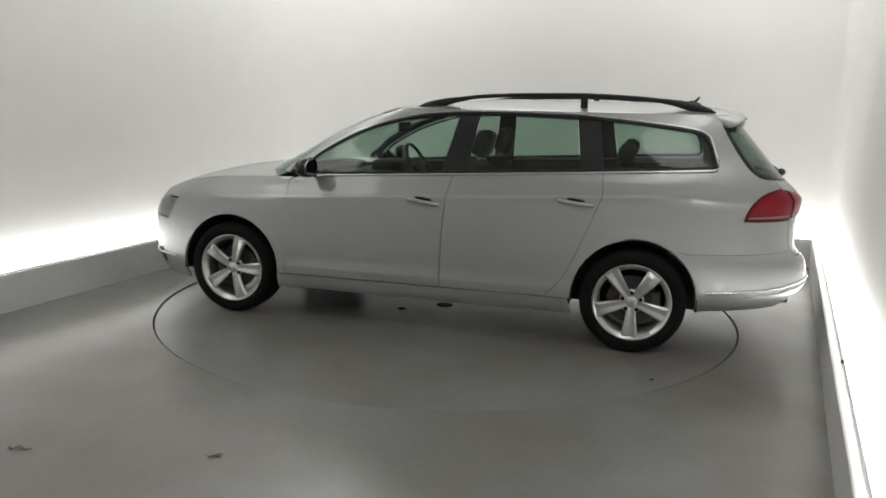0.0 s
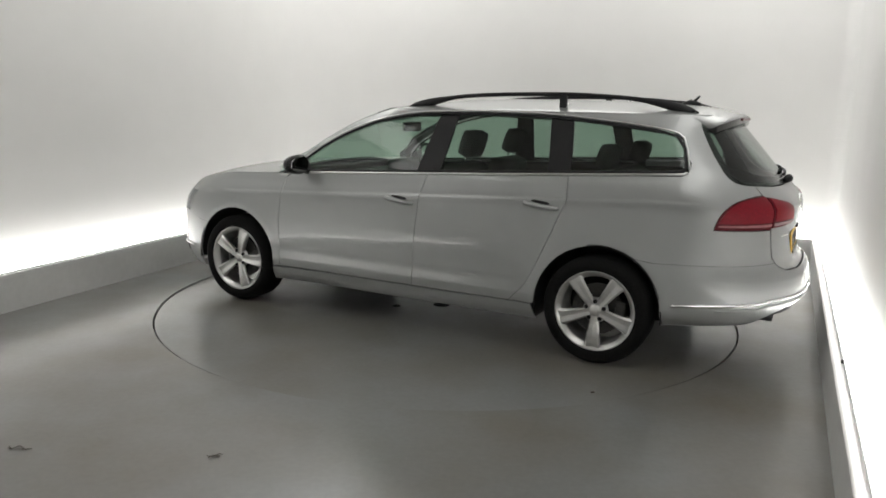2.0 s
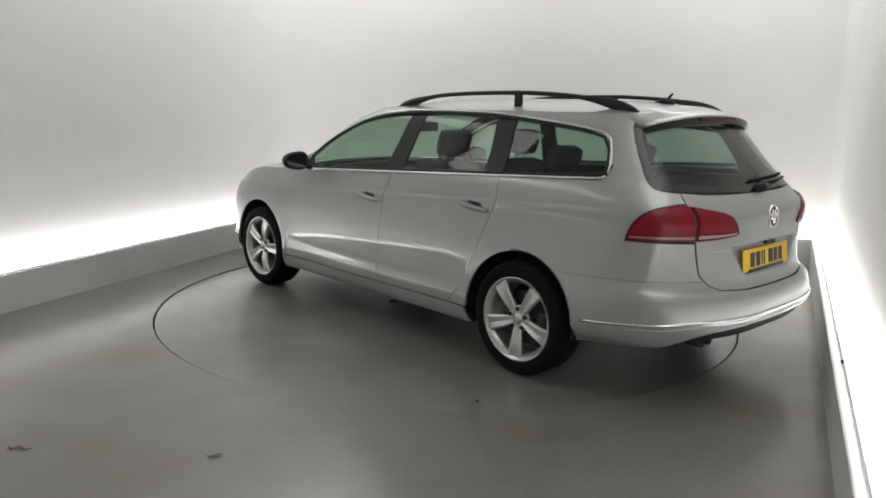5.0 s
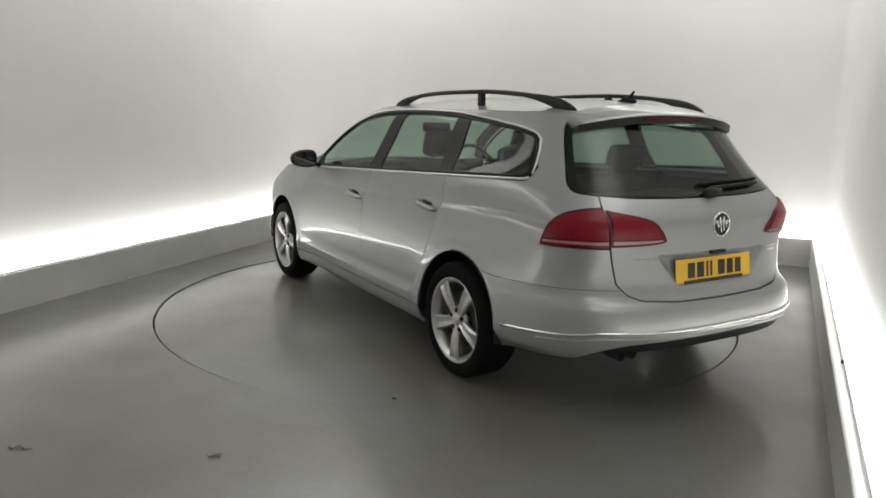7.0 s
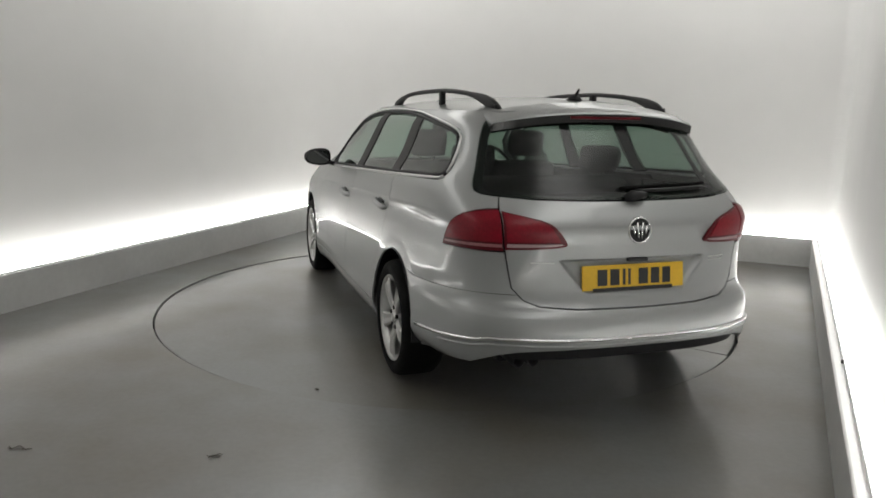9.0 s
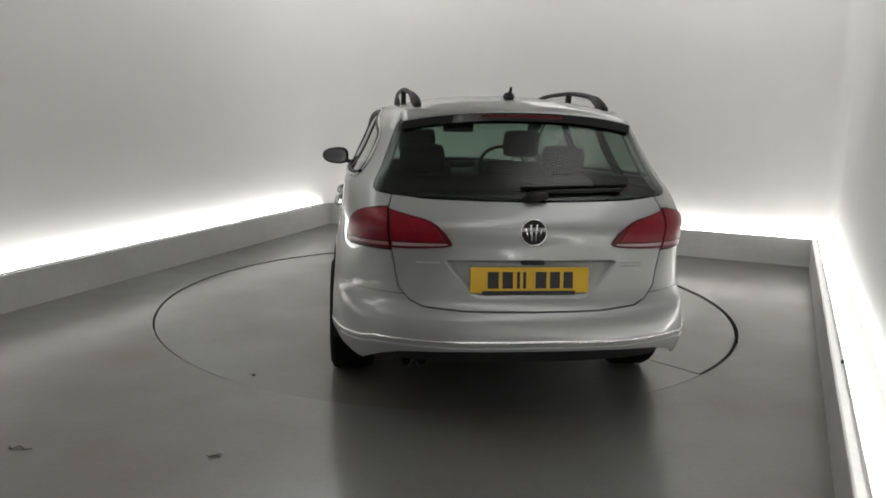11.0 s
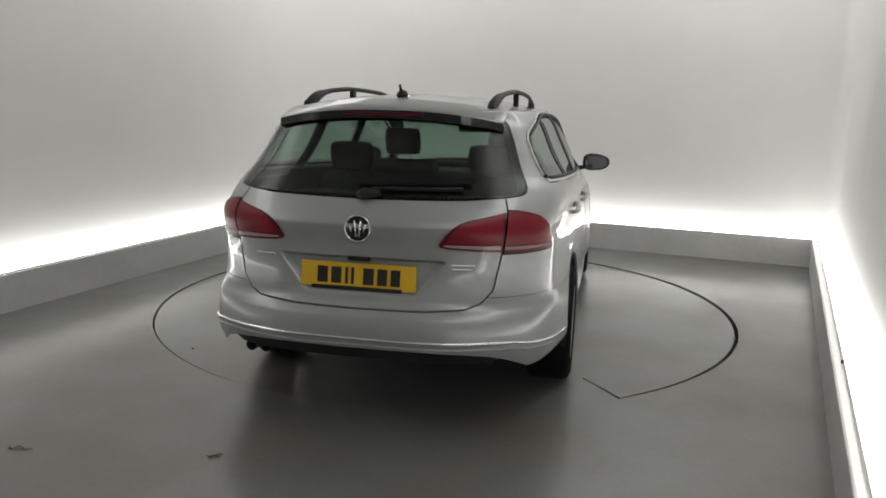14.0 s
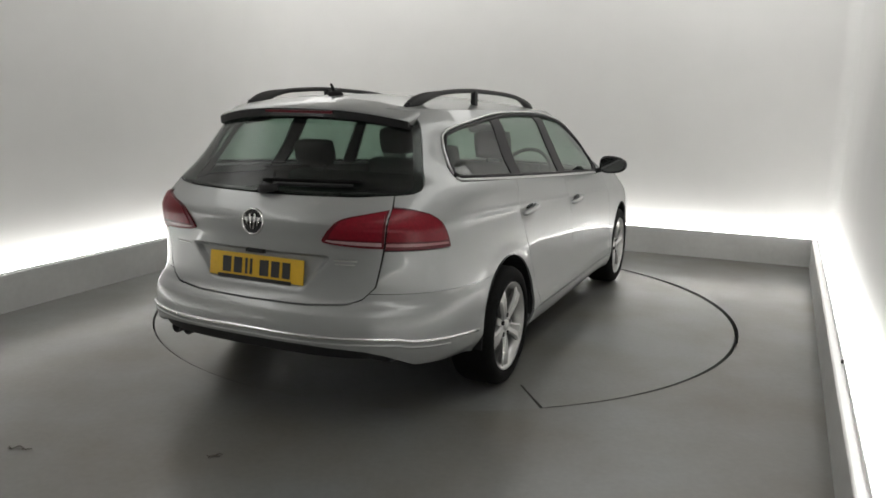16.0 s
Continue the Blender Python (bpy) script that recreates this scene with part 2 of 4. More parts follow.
        bm.faces.new((rim[k], rim[(k + 1) % n], c))
    down = bmesh.ops.extrude_face_region(bm, geom=bm.faces[:])
    bmesh.ops.translate(bm, vec=(0, 0, -0.08), verts=[g for g in down["geom"] if isinstance(g, bmesh.types.BMVert)])
    fl = thing("floor", bm, M_FLOOR, "glossy grey epoxy studio floor with faint brown stains", "floor", "structure")
    bm = bmesh.new()
    prism(bm, [(DISC[0] + (DISC_R + 0.2) * math.cos(2 * math.pi * i / 64), DISC[1] + (DISC_R + 0.2) * math.sin(2 * math.pi * i / 64)) for i in range(64)], -0.16, -0.085)
    part("pit_base", bm, M_PIT, fl, "dark pit under the turntable")
    bm = bmesh.new()
    big = offset(KERB, KERB_W + 0.15)
    prism(bm, [(p.x, p.y) for p in big], ROOM_H, ROOM_H + 0.15)
    thing("ceiling", bm, M_CEIL, "plain white studio ceiling", "ceiling", "structure")
    # broad unseen light panels, added along the ceiling's edges to brighten the wall tops
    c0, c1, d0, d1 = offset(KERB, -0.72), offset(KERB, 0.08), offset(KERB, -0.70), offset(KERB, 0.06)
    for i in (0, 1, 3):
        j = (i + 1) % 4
        lamp = empty("unseen_light_panel", Matrix(), "unseen broad white light panel added along the edge of the ceiling", "ceiling light", "light panels round the ceiling")
        part("housing", prism(bmesh.new(), [c0[i], c0[j], c1[j], c1[i]], ROOM_H - 0.035, ROOM_H - 0.001), M_ALU, lamp, "slim metal housing of the added panel")
        part("diffuser", prism(bmesh.new(), [d0[i], d0[j], d1[j], d1[i]], ROOM_H - 0.040, ROOM_H - 0.0355), M_UNSEEN_PANEL, lamp, "glowing white diffuser")


room()


# ---------------- turntable ----------------
def turntable():
    n, slit, r0 = 240, radians(-142.2), 1.74
    pts = []
    half = 0.008
    for i in range(n + 1):
        d = 360.0 * i / n
        a = slit + radians(d)
        r = DISC_R - 0.013 * (1 - step(70, 150, d)) * step(-1, 0.5, d)
        if i == 0:
            a += half / DISC_R
        if i == n:
            a -= half / DISC_R
            r = DISC_R
        pts.append((r * math.cos(a), r * math.sin(a)))
    c, s = math.cos(slit), math.sin(slit)
    pts += [(r0 * c + half * 0.6 * s, r0 * s - half * 0.6 * c), (r0 * c - half * 0.6 * s, r0 * s + half * 0.6 * c)]
    bm = bmesh.new()
    top = [bm.verts.new((x, y, 0.0)) for x, y in pts]
    es = [bm.edges.new((top[i], top[(i + 1) % len(top)])) for i in range(len(top))]
    bmesh.ops.triangle_fill(bm, edges=es, use_beauty=True)
    ext = bmesh.ops.extrude_face_region(bm, geom=bm.faces[:])
    bmesh.ops.translate(bm, vec=(0, 0, -0.07), verts=[g for g in ext["geom"] if isinstance(g, bmesh.types.BMVert)])
    ob = thing("turntable", bm, M_FLOOR, "round grey epoxy turntable disc flush with the floor", "turntable")
    ob.matrix_basis = pose(DISC[0], DISC[1], 0, 0, 0, YAW0)
    chip = bmesh.new()
    a = radians(141.3)
    box(chip, (-.010, -.006, 0), (.010, .006, .006), .002, pose(1.94 * math.cos(a), 1.94 * math.sin(a), 0.0005, 0, 0, 40))
    for x, y, r in ((-.022, .105, .062), (.243, .313, .030)):
        bm = lathe(bmesh.new(), [(.0005, .004), (r * .8, .004), (r, .001), (r, -.002)], 24)
        bmesh.ops.transform(bm, matrix=pose(x, y, 0, 90, 0, 0), verts=bm.verts[:])
        part("hub_plate", bm, M_RUBBER, ob, "small black plate near the disc's centre", True)
    part("dirt_speck", chip, M_DEBRIS, ob, "small dark speck of dirt")
    return ob


TABLE = turntable()

# ---------------- the car: its skin as one smooth form, cut into panels ----------------
# x forwards from the middle of the wheelbase, y to the car's left, z up
FRONT_AXLE, REAR_AXLE, TYRE_R = 1.345, -1.356, 0.316
XR, XS = -1.0, 1.0
width_z = mono((.16, .83), (.22, .882), (.285, .902), (.32, .908), (.355, .910), (.372, .9075), (.43, .902), (.60, .9035), (.76, .9046), (.832, .9030), (.892, .8925), (.95, .872), (1.0, .848), (1.10, .783), (1.25, .712), (1.36, .660), (1.42, .600))
rear_x = mono((.16, -2.25), (.25, -2.345), (.34, -2.385), (.43, -2.408), (.50, -2.404), (.54, -2.394), (.565, -2.374), (.585, -2.348), (.61, -2.331), (.66, -2.319), (.75, -2.313), (.84, -2.315), (.925, -2.323), (.948, -2.314),
              (1.0, -2.268), (1.05, -2.215), (1.2, -2.085), (1.37, -1.94), (1.42, -1.90))
rear_n = mono((.2, 5.4), (.5, 5.2), (.62, 5.0), (.84, 5.1), (1.0, 5.3), (1.2, 6.0), (1.42, 7.2))
nose_x = mono((.16, 2.16), (.25, 2.24), (.4, 2.285), (.6, 2.285), (.70, 2.25), (.80, 2.16), (1.0, 1.9))
screen_x = mono((.94, 1.26), (1.0, 1.19), (1.1, 1.02), (1.25, .77), (1.35, .56), (1.42, .36))
screen_m = mono((.94, .40), (1.42, -.20))
screen_n = mono((.94, 9.0), (1.03, 6.5), (1.10, 5.0), (1.42, 4.2))
XM_POW = 3.0


def taper(x):
    """The plan narrows a little towards both ends."""
    return (.010 if x > 0 else .015) * min(1.4, abs(x + .1)) ** 2


def sag(x, z):
    """The shoulder lines rise towards the tail and drop at the nose."""
    g = step(.5, .85, z) * (1 - step(1.0, 1.22, z))
    return z + g * (.05 * max(x, -1.6) + .25 * max(0.0, x - 1.4) ** 2)


DOOR_LEAN = mono((.450, 0), (.464, .0007), (.54, .0046), (.66, .0135), (.78, .0275), (.90, .041), (1.05, .044))


def dent(x, y, z):
    """Flares round the wheel arches, the bumper step and the number plate's hollow, as moves outwards."""
    side = step(.42, .78, abs(y))
    if side == 0 or z > 1.16:
        return 0.0
    out = 0.0
    for ax in (FRONT_AXLE, REAR_AXLE):
        r = math.hypot(x - ax, z - .315)
        out += .004 * (1 - step(.36, .60, r)) + .005 * (1 - step(.385, .440, r))
    # the doors lean in above their lower crease, between the haunches
    lean = DOOR_LEAN(z) * (1 - step(.88, 1.16, z))
    out -= lean * step(-2.30, -1.70, x) * (1 - step(1.2, 2.2, x))
    # the front wings swell over their wheels
    out += .028 * step(.55, 1.25, x) * (1 - step(.70, 1.0, z)) * (1 - step(1.7, 2.2, x))
    # the sharp shoulder line through the door handles
    w = sag(x, z)
    out += .0028 * step(.83, .864, w) * (1 - step(.864, .880, w)) * step(-1.95, -1.70, x) * (1 - step(1.5, 1.9, x))
    # the rear bumper stands a little proud and tucks under at its foot
    tail = step(-1.60, -1.78, x)
    out += tail * (.002 * (1 - step(.570, .612, z)) - .040 * (1 - step(.24, .40, z)) - .035 * (1 - step(.25, .33, z)))
    return out * side


# arc length of the tail's outline at the height of the lamps, from the middle of the tail
_t = np.linspace(1, 0, 5001)
_phi = math.pi / 2 * _t ** 3 * (10 - 15 * _t + 6 * _t ** 2)
_rx = XR - (-rear_x(.84) + XR) * np.sin(_phi) ** (2 / rear_n(.84))
_ry = width_z(.84) * np.cos(_phi) ** (2 / XM_POW)
_ra = np.concatenate([[0], np.cumsum(np.hypot(np.diff(_rx), np.diff(_ry)))])
A_REAR = float(_ra[-1])
A_SIDE = A_REAR + XS - XR
_fx = XS + (nose_x(.5) - XS) * np.sin(_phi[::-1]) ** (2 / 4.0)
_fy = .9 * np.cos(_phi[::-1]) ** (2 / 2.6)
_fa = np.concatenate([[0], np.cumsum(np.hypot(np.diff(_fx), np.diff(_fy)))])
A_FRONT = A_SIDE + float(_fa[-1])


def raw(a, z):
    s = 1.0 if a >= 0 else -1.0
    a = abs(a)
    if a <= A_REAR:
        ph = float(np.interp(a, _ra, _phi))
        x = XR - (XR - rear_x(z)) * math.sin(ph) ** (2 / rear_n(z))
        y = width_z(sag(x, z)) * math.cos(ph) ** (2 / XM_POW)
    elif a <= A_SIDE:
        x = XR + a - A_REAR
        y = width_z(sag(x, z))
        if z > .94 and x > screen_m(z):
            u = min(1.0, (x - screen_m(z)) / (screen_x(z) - screen_m(z)))
            y *= (1 - u ** screen_n(z)) ** (1 / XM_POW)
    else:
        ph = float(np.interp(min(a, A_FRONT) - A_SIDE, _fa, _phi[::-1]))
        x = XS + (nose_x(z) - XS) * math.sin(ph) ** (2 / 4.0)
        y = width_z(sag(x, z)) * math.cos(ph) ** (2 / 2.6)
    y *= 1 - taper(x)
    return Vector((x, s * (y + dent(x, y, z)), z))


def a_side(x, z):
    """The skin's coordinate at the point x of the side at height z."""
    if x >= XR:
        if x <= XS:
            return A_REAR + x - XR
        ph = math.asin(min(1.0, ((x - XS) / (nose_x(z) - XS))) ** 2.0)
        return A_SIDE + float(np.interp(ph, _phi[::-1], _fa))
    u = min(1.0, (XR - x) / (XR - rear_x(z)))
    return float(np.interp(math.asin(u ** (rear_n(z) / 2)), _phi[::-1], _ra[::-1]))


def a_rear(y, z):
    x = rear_x(z) + .12
    c = min(1.0, abs(y) / (width_z(sag(x, z)) * (1 - taper(x)))) ** (XM_POW / 2)
    return math.copysign(float(np.interp(math.acos(c), _phi[::-1], _ra[::-1])), y)


def a_nose(y, z):
    c = min(1.0, abs(y) / width_z(sag(nose_x(z), z))) ** 1.3
    return A_SIDE + float(np.interp(math.acos(c), _phi[::-1], _fa))


def screen(b, z):
    """The windscreen and its pillars: b runs from -1 at one side to 1 at the other."""
    ph = (1 - abs(b)) * math.pi / 2
    x = screen_m(z) + (screen_x(z) - screen_m(z)) * math.sin(ph) ** (2 / screen_n(z))
    y = width_z(sag(x, z)) * math.cos(ph) ** (2 / XM_POW) * (1 - taper(x))
    return Vector((x, math.copysign(y, b), z))


def b_side(x, z):
    u = min(1.0, max(0.0, (x - screen_m(z)) / (screen_x(z) - screen_m(z))))
    return 1 - math.asin(u ** (screen_n(z) / 2)) / (math.pi / 2)


def S(x, z):
    return (a_side(x, z), z)


def R(y, z):
    return (a_rear(y, z), z)


def dense(pts, d=0.05):
    out = []
    for i, p in enumerate(pts):
        q = pts[(i + 1) % len(pts)]
        k = max(1, int(math.hypot(q[0] - p[0], q[1] - p[1]) / d))
        out += [(p[0] + (q[0] - p[0]) * j / k, p[1] + (q[1] - p[1]) * j / k) for j in range(k)]
    return out


def inset(pts, d):
    """Draws an outline in by d."""
    area = sum(p[0] * q[1] - q[0] * p[1] for p, q in zip(pts, pts[1:] + pts[:1]))
    if area < 0:
        pts = pts[::-1]
    n, out = len(pts), []
    for i in range(n):
        a, b, c = Vector(pts[i - 1]), Vector(pts[i]), Vector(pts[(i + 1) % n])
        e1, e2 = (b - a), (c - b)
        if e1.length < 1e-6 or e2.length < 1e-6:
            out.append(tuple(b))
            continue
        n1, n2 = Vector((-e1.y, e1.x)).normalized(), Vector((-e2.y, e2.x)).normalized()
        k = n1 + n2
        if k.length < 0.3:
            out.append(tuple(b))
            continue
        k.normalize()
        out.append(tuple(b + k * d / max(.4, k.dot(n1))))
    return out


def skin(name, pts, mat, parent, label="", f=raw, gap=.003, lift=0.0, thick=.012, grid=.05, hollow=None, mirror=False, scale=1.0):
    """A panel of the skin f inside the outline pts: sheet and returned edge, with the form's own normals."""
    pts = inset(dense(pts, grid * scale), gap * scale)
    bm = bmesh.new()
    face = bm.faces.new([bm.verts.new((p[0], p[1], 0)) for p in pts])
    us, vs = [p[0] for p in pts], [p[1] for p in pts]
    for lo, hi, ax, g in ((min(us), max(us), 0, grid * scale), (min(vs), max(vs), 1, grid)):
        k = math.ceil(lo / g) * g
        while k < hi:
            no = (1, 0, 0) if ax == 0 else (0, 1, 0)
            bmesh.ops.bisect_plane(bm, geom=bm.verts[:] + bm.edges[:] + bm.faces[:], dist=1e-5, plane_co=tuple(k * c for c in no), plane_no=no)
            k += g
    if f is raw and mat is M_PAINT and min(vs) < .8 and max(vs) > .9:
        for zz in [.806 + .0083 * i for i in range(20)] + [.331 + .0083 * i for i in range(8)] + [.442, .448, .454, .460, .466]:  # finer rows along the creases
            bmesh.ops.bisect_plane(bm, geom=bm.verts[:] + bm.edges[:] + bm.faces[:], dist=1e-5, plane_co=(0, zz, 0), plane_no=(0, 1, 0))
    if name == "rear_bumper":  # finer rows along the bumper's ledge and seam
        for zz in [.535 + .005 * i for i in range(17)]:
            bmesh.ops.bisect_plane(bm, geom=bm.verts[:] + bm.edges[:] + bm.faces[:], dist=1e-5, plane_co=(0, zz, 0), plane_no=(0, 1, 0))
    bmesh.ops.triangulate(bm, faces=[x for x in bm.faces if len(x.verts) > 4])

    def surf(u, v):
        p = f(u, v)
        if hollow:
            p = hollow(p)
        return p

    def normal(u, v):
        e = 2e-3
        n = (surf(u + e * scale, v) - surf(u - e * scale, v)).cross(surf(u, v + e) - surf(u, v - e))
        if n.length < 1e-12:
            n = Vector((0, 0, 1))
        n.normalize()
        c = surf(u, v) - Vector((-.1, 0, .75))
        return -n if n.dot(Vector((c.x * .4, c.y, c.z * .6))) < 0 else n

    bm.verts.index_update()
    co, nos = [], []
    for v in bm.verts:
        u, w = v.co.x, v.co.y
        n = normal(u, w)
        co.append(surf(u, w) + n * lift)
        nos.append(n)
    faces = [[v.index for v in x.verts] for x in bm.faces]
    rim = [(e.verts[0].index, e.verts[1].index) for e in bm.edges if len(e.link_faces) == 1]
    bm.free()
    if faces:
        side = sum((co[x[1]] - co[x[0]]).cross(co[x[2]] - co[x[0]]).dot(nos[x[0]]) for x in faces)
        if side < 0:
            faces = [x[::-1] for x in faces]
    mid = sum(co, Vector()) / len(co)
    for i, j in rim:
        k = len(co)
        n = (co[j] - co[i]).cross(nos[i]).normalized()
        if n.dot((co[i] + co[j]) / 2 - mid) < 0:
            n = -n
        co += [co[i].copy(), co[j].copy(), co[j] - nos[j] * thick, co[i] - nos[i] * thick]
        turn = (co[j] - co[i]).cross(-nos[i]).dot(n)
        nos += [n] * 4
        faces.append([k, k + 1, k + 2, k + 3] if turn > 0 else [k + 3, k + 2, k + 1, k])
    made = []
    for s in ((1, -1) if mirror else (1,)):
        me = bpy.data.meshes.new(name)
        me.from_pydata([(p.x, s * p.y, p.z) for p in co], [], faces if s > 0 else [x[::-1] for x in faces])
        me.materials.append(mat)
        me.shade_smooth()
        me.normals_split_custom_set_from_vertices([(p.x, s * p.y, p.z) for p in nos])
        ob = new(name, me)
        ob.parent = parent
        made.append(tagged(ob, label))
    return made if mirror else made[0]


CAR = empty("car", pose(DISC[0], DISC[1], 0, 0, 0, YAW0) @ pose(*CAR_OFFSET, RIDE), "silver metallic estate car with black roof rails on a turntable", "car")


def belt(x):
    return 1.006 - .053 * x


# roof line of the side windows
dlo_top = mono((-1.78, 1.16), (-1.735, 1.285), (-1.67, 1.320), (-1.386, 1.358), (-1.093, 1.384), (-.875, 1.398), (-.52, 1.403), (-.188, 1.398), (.0, 1.383), (.236, 1.340),
               (.476, 1.258), (.725, 1.125), (.86, 1.02))


def top_line(x):
    return 1.0 - (.05 * x + .25 * max(0.0, x - 1.4) ** 2)


def shut_front(z):
    return .93 + .02 * math.sin(max(0.0, z - .28) * 5)


# outer edge of the rear window on the skin, from the foot up
RW_EDGE = [(.770, 1.056), (.812, 1.068), (.838, 1.090), (.858, 1.12), (.878, 1.20), (.882, 1.28), (.874, 1.35)]
RW_INNER = [(.72, 1.066), (.765, 1.083), (.798, 1.12), (.815, 1.20), (.817, 1.28), (.805, 1.36)]


# outer edge of the tail lamps on the quarter panel, from the foot up
LAMP_EDGE = [S(-1.950, .817), S(-1.955, .842), S(-1.965, .872), S(-1.980, .902), S(-2.0, .930), S(-2.025, .955), S(-2.055, .975), S(-2.095, .990)]


def car_body():
    shut_mid = [(-.158, .30), (-.160, .60), (-.176, .875), (-.215, belt(-.215))]
    shut_rear = [(-.83, .30), (-.93, .41), (-.985, .52), (-1.075, .74), (-1.145, .92), (-1.141, belt(-1.141))]
    # doors
    d1 = [S(x, z) for x, z in shut_mid] + [S(x, belt(x)) for x in (-.1, .2, .5, .7)] + [S(.86, belt(.86)), S(.93, .93), S(.945, .62), S(.93, .42), S(.925, .30)]
    doors = skin("front_door", d1, M_PAINT, CAR, "silver front door", gap=.0022, grid=.04, mirror=True)
    d2 = [S(x, z) for x, z in shut_rear] + [S(x, belt(x)) for x in (-.9, -.6)] + [S(x, z) for x, z in shut_mid[::-1]]
    doors2 = skin("rear_door", d2, M_PAINT, CAR, "silver rear door", gap=.0022, grid=.04, mirror=True)
    # sill
    skin("sill", [S(-1.0, .20), S(.99, .20), S(.985, .295), S(.925, .295), S(-.83, .295), S(-.97, .295)], M_PAINT, CAR, "silver sill", gap=.001, mirror=True)
    # front wing
    w = [S(.925, .30), S(.93, .42), S(.945, .62), S(.93, .93), S(.90, top_line(.9) - .004)]
    w += [S(x, top_line(x)) for x in (1.1, 1.3, 1.5, 1.7)]
    w += [S(1.93, top_line(1.93)), S(2.03, top_line(2.03)), S(2.10, top_line(2.10) - .002), S(1.97, .768), S(1.80, .768), S(1.845, .68), S(1.905, .605), S(1.80, .585), S(1.72, .56)]
    k = FRONT_AXLE
    w += [S(k + .366 * math.cos(radians(t)), .315 + .366 * math.sin(radians(t))) for t in range(40, 181, 10)] + [S(.985, .30)]
    skin("front_wing", w, M_PAINT, CAR, "silver front wing", gap=.0012, grid=.028, mirror=True)
    # nose: bumper skin, lamps
    nose = [S(1.711, .30), S(1.701, .40)] + [S(k + .366 * math.cos(radians(t)), .315 + .366 * math.sin(radians(t))) for t in (25, 33, 40)]
    nose += [S(1.72, .56), S(1.80, .585), S(1.90, .605), S(2.0, .607), (a_nose(.45, .605), .605), (A_FRONT, .605), (A_FRONT, .20), (a_nose(.5, .2), .20), S(1.70, .20)]
    skin("front_bumper", nose, M_PAINT, CAR, "silver front bumper", gap=.001, mirror=True)
    skin("grille", [(a_nose(.48, .61), .61), (A_FRONT, .61), (A_FRONT, .72), (a_nose(.50, .72), .72)], M_GLOSSBLACK, CAR, "black grille", mirror=True)
    lamp = [S(1.907, .607), S(2.0, .61), (a_nose(.48, .61), .61), (a_nose(.50, .715), .715), S(2.12, top_line(2.12) - .006), S(1.97, .766), S(1.80, .766), S(1.845, .68)]
    skin("headlight", lamp, M_LAMPGLASS, CAR, "clear headlight", mirror=True)
    skin("headlight_reflector", lamp, M_ALU, CAR, "silver reflector", lift=-.025, gap=.004, mirror=True)
    skin("fog_lamp", [S(1.94, .285), S(2.06, .285), S(2.07, .40), S(1.99, .40)], M_GLOSSBLACK, CAR, "black fog lamp grille", lift=.004, thick=.008, mirror=True)
    # quarter panel, round the rear arch and up to the tail's opening
    q = [S(-.985, .30)] + [S(REAR_AXLE + .366 * math.cos(radians(t)), .315 + .366 * math.sin(radians(t))) for t in range(0, 120, 10)]
    q += [S(REAR_AXLE + .366 * math.cos(radians(120)), .315 + .366 * math.sin(radians(120)))]
    q += [S(-1.66, .615), S(-1.9, .622), R(.70, .63), R(.552, .633), R(.578, .66), R(.608, .818)] + LAMP_EDGE + [R(.66, 1.0), R(.621, 1.003), R(.603, 1.048)]
    q += RW_EDGE + [(.850, 1.392), (.82, 1.42), S(-1.77, 1.42), S(-1.2, 1.42), S(-1.2, 1.378)]
    q += [S(x, dlo_top(x) + .012) for x in (-1.386, -1.60, -1.68, -1.74, -1.782)]
    q += [S(-1.795, 1.16), S(-1.79, 1.115), S(-1.765, belt(-1.765) - .008), S(-1.5, belt(-1.5) - .006), S(-1.141, belt(-1.141) - .004)]
    q += [S(x, z) for x, z in shut_rear[::-1][1:5]] + [S(-.93, .41), S(-.83, .30)]
    skin("quarter_panel", q, M_PAINT, CAR, "silver rear quarter panel", gap=.0012, grid=.028, mirror=True)
    # side of the roof above the doors
    c = [S(-1.2, 1.42)] + [S(x, 1.42) for x in (-.8, -.4, -.15)] + [S(.13, 1.42), S(.25, 1.392), S(.48, 1.308), S(.735, 1.168), S(.91, 1.035), S(.91, .985), S(.86, belt(.86) + .006)]
    c += [S(x, dlo_top(x) + .010) for x in (.84, .725, .6, .476, .35, .236, .1, 0, -.188, -.52, -.875, -1.093)] + [S(-1.2, 1.378)]
    skin("roof_side", c, M_PAINT, CAR, "silver roof side", gap=.0, mirror=True)
    # rear bumper
    b = [S(-1.716, .262)] + [S(REAR_AXLE + .366 * math.cos(radians(t)), .315 + .366 * math.sin(radians(t))) for t in (170, 160, 150, 140, 130, 120)]
    b += [S(-1.66, .615), S(-1.9, .622), R(.70, .63), R(.552, .632), R(.53, .608), R(.47, .585), R(.3, .574), R(0, .571)]
    low = [R(0, .410), R(.3, .410), R(.48, .403), R(.57, .394), R(.64, .374), R(.70, .345), S(-2.15, .312), S(-1.9, .280)]
    full = b[:-1] + [(0, .571)] + [(-p[0], p[1]) for p in b[:-1][::-1]] + [(-p[0], p[1]) for p in low[1:][::-1]] + [(0, .410)] + low[1:]
    skin("rear_bumper", full, M_PAINT, CAR, "silver rear bumper", gap=.001, grid=.03)
    dif = [R(-.60, .338), R(.60, .338), R(.67, .385), R(.5, .415), R(.3, .425), R(0, .425), R(-.3, .425), R(-.5, .415), R(-.67, .385)]
    skin("diffuser", dif, M_BLACK, CAR, "black plastic lower bumper", lift=-.03)
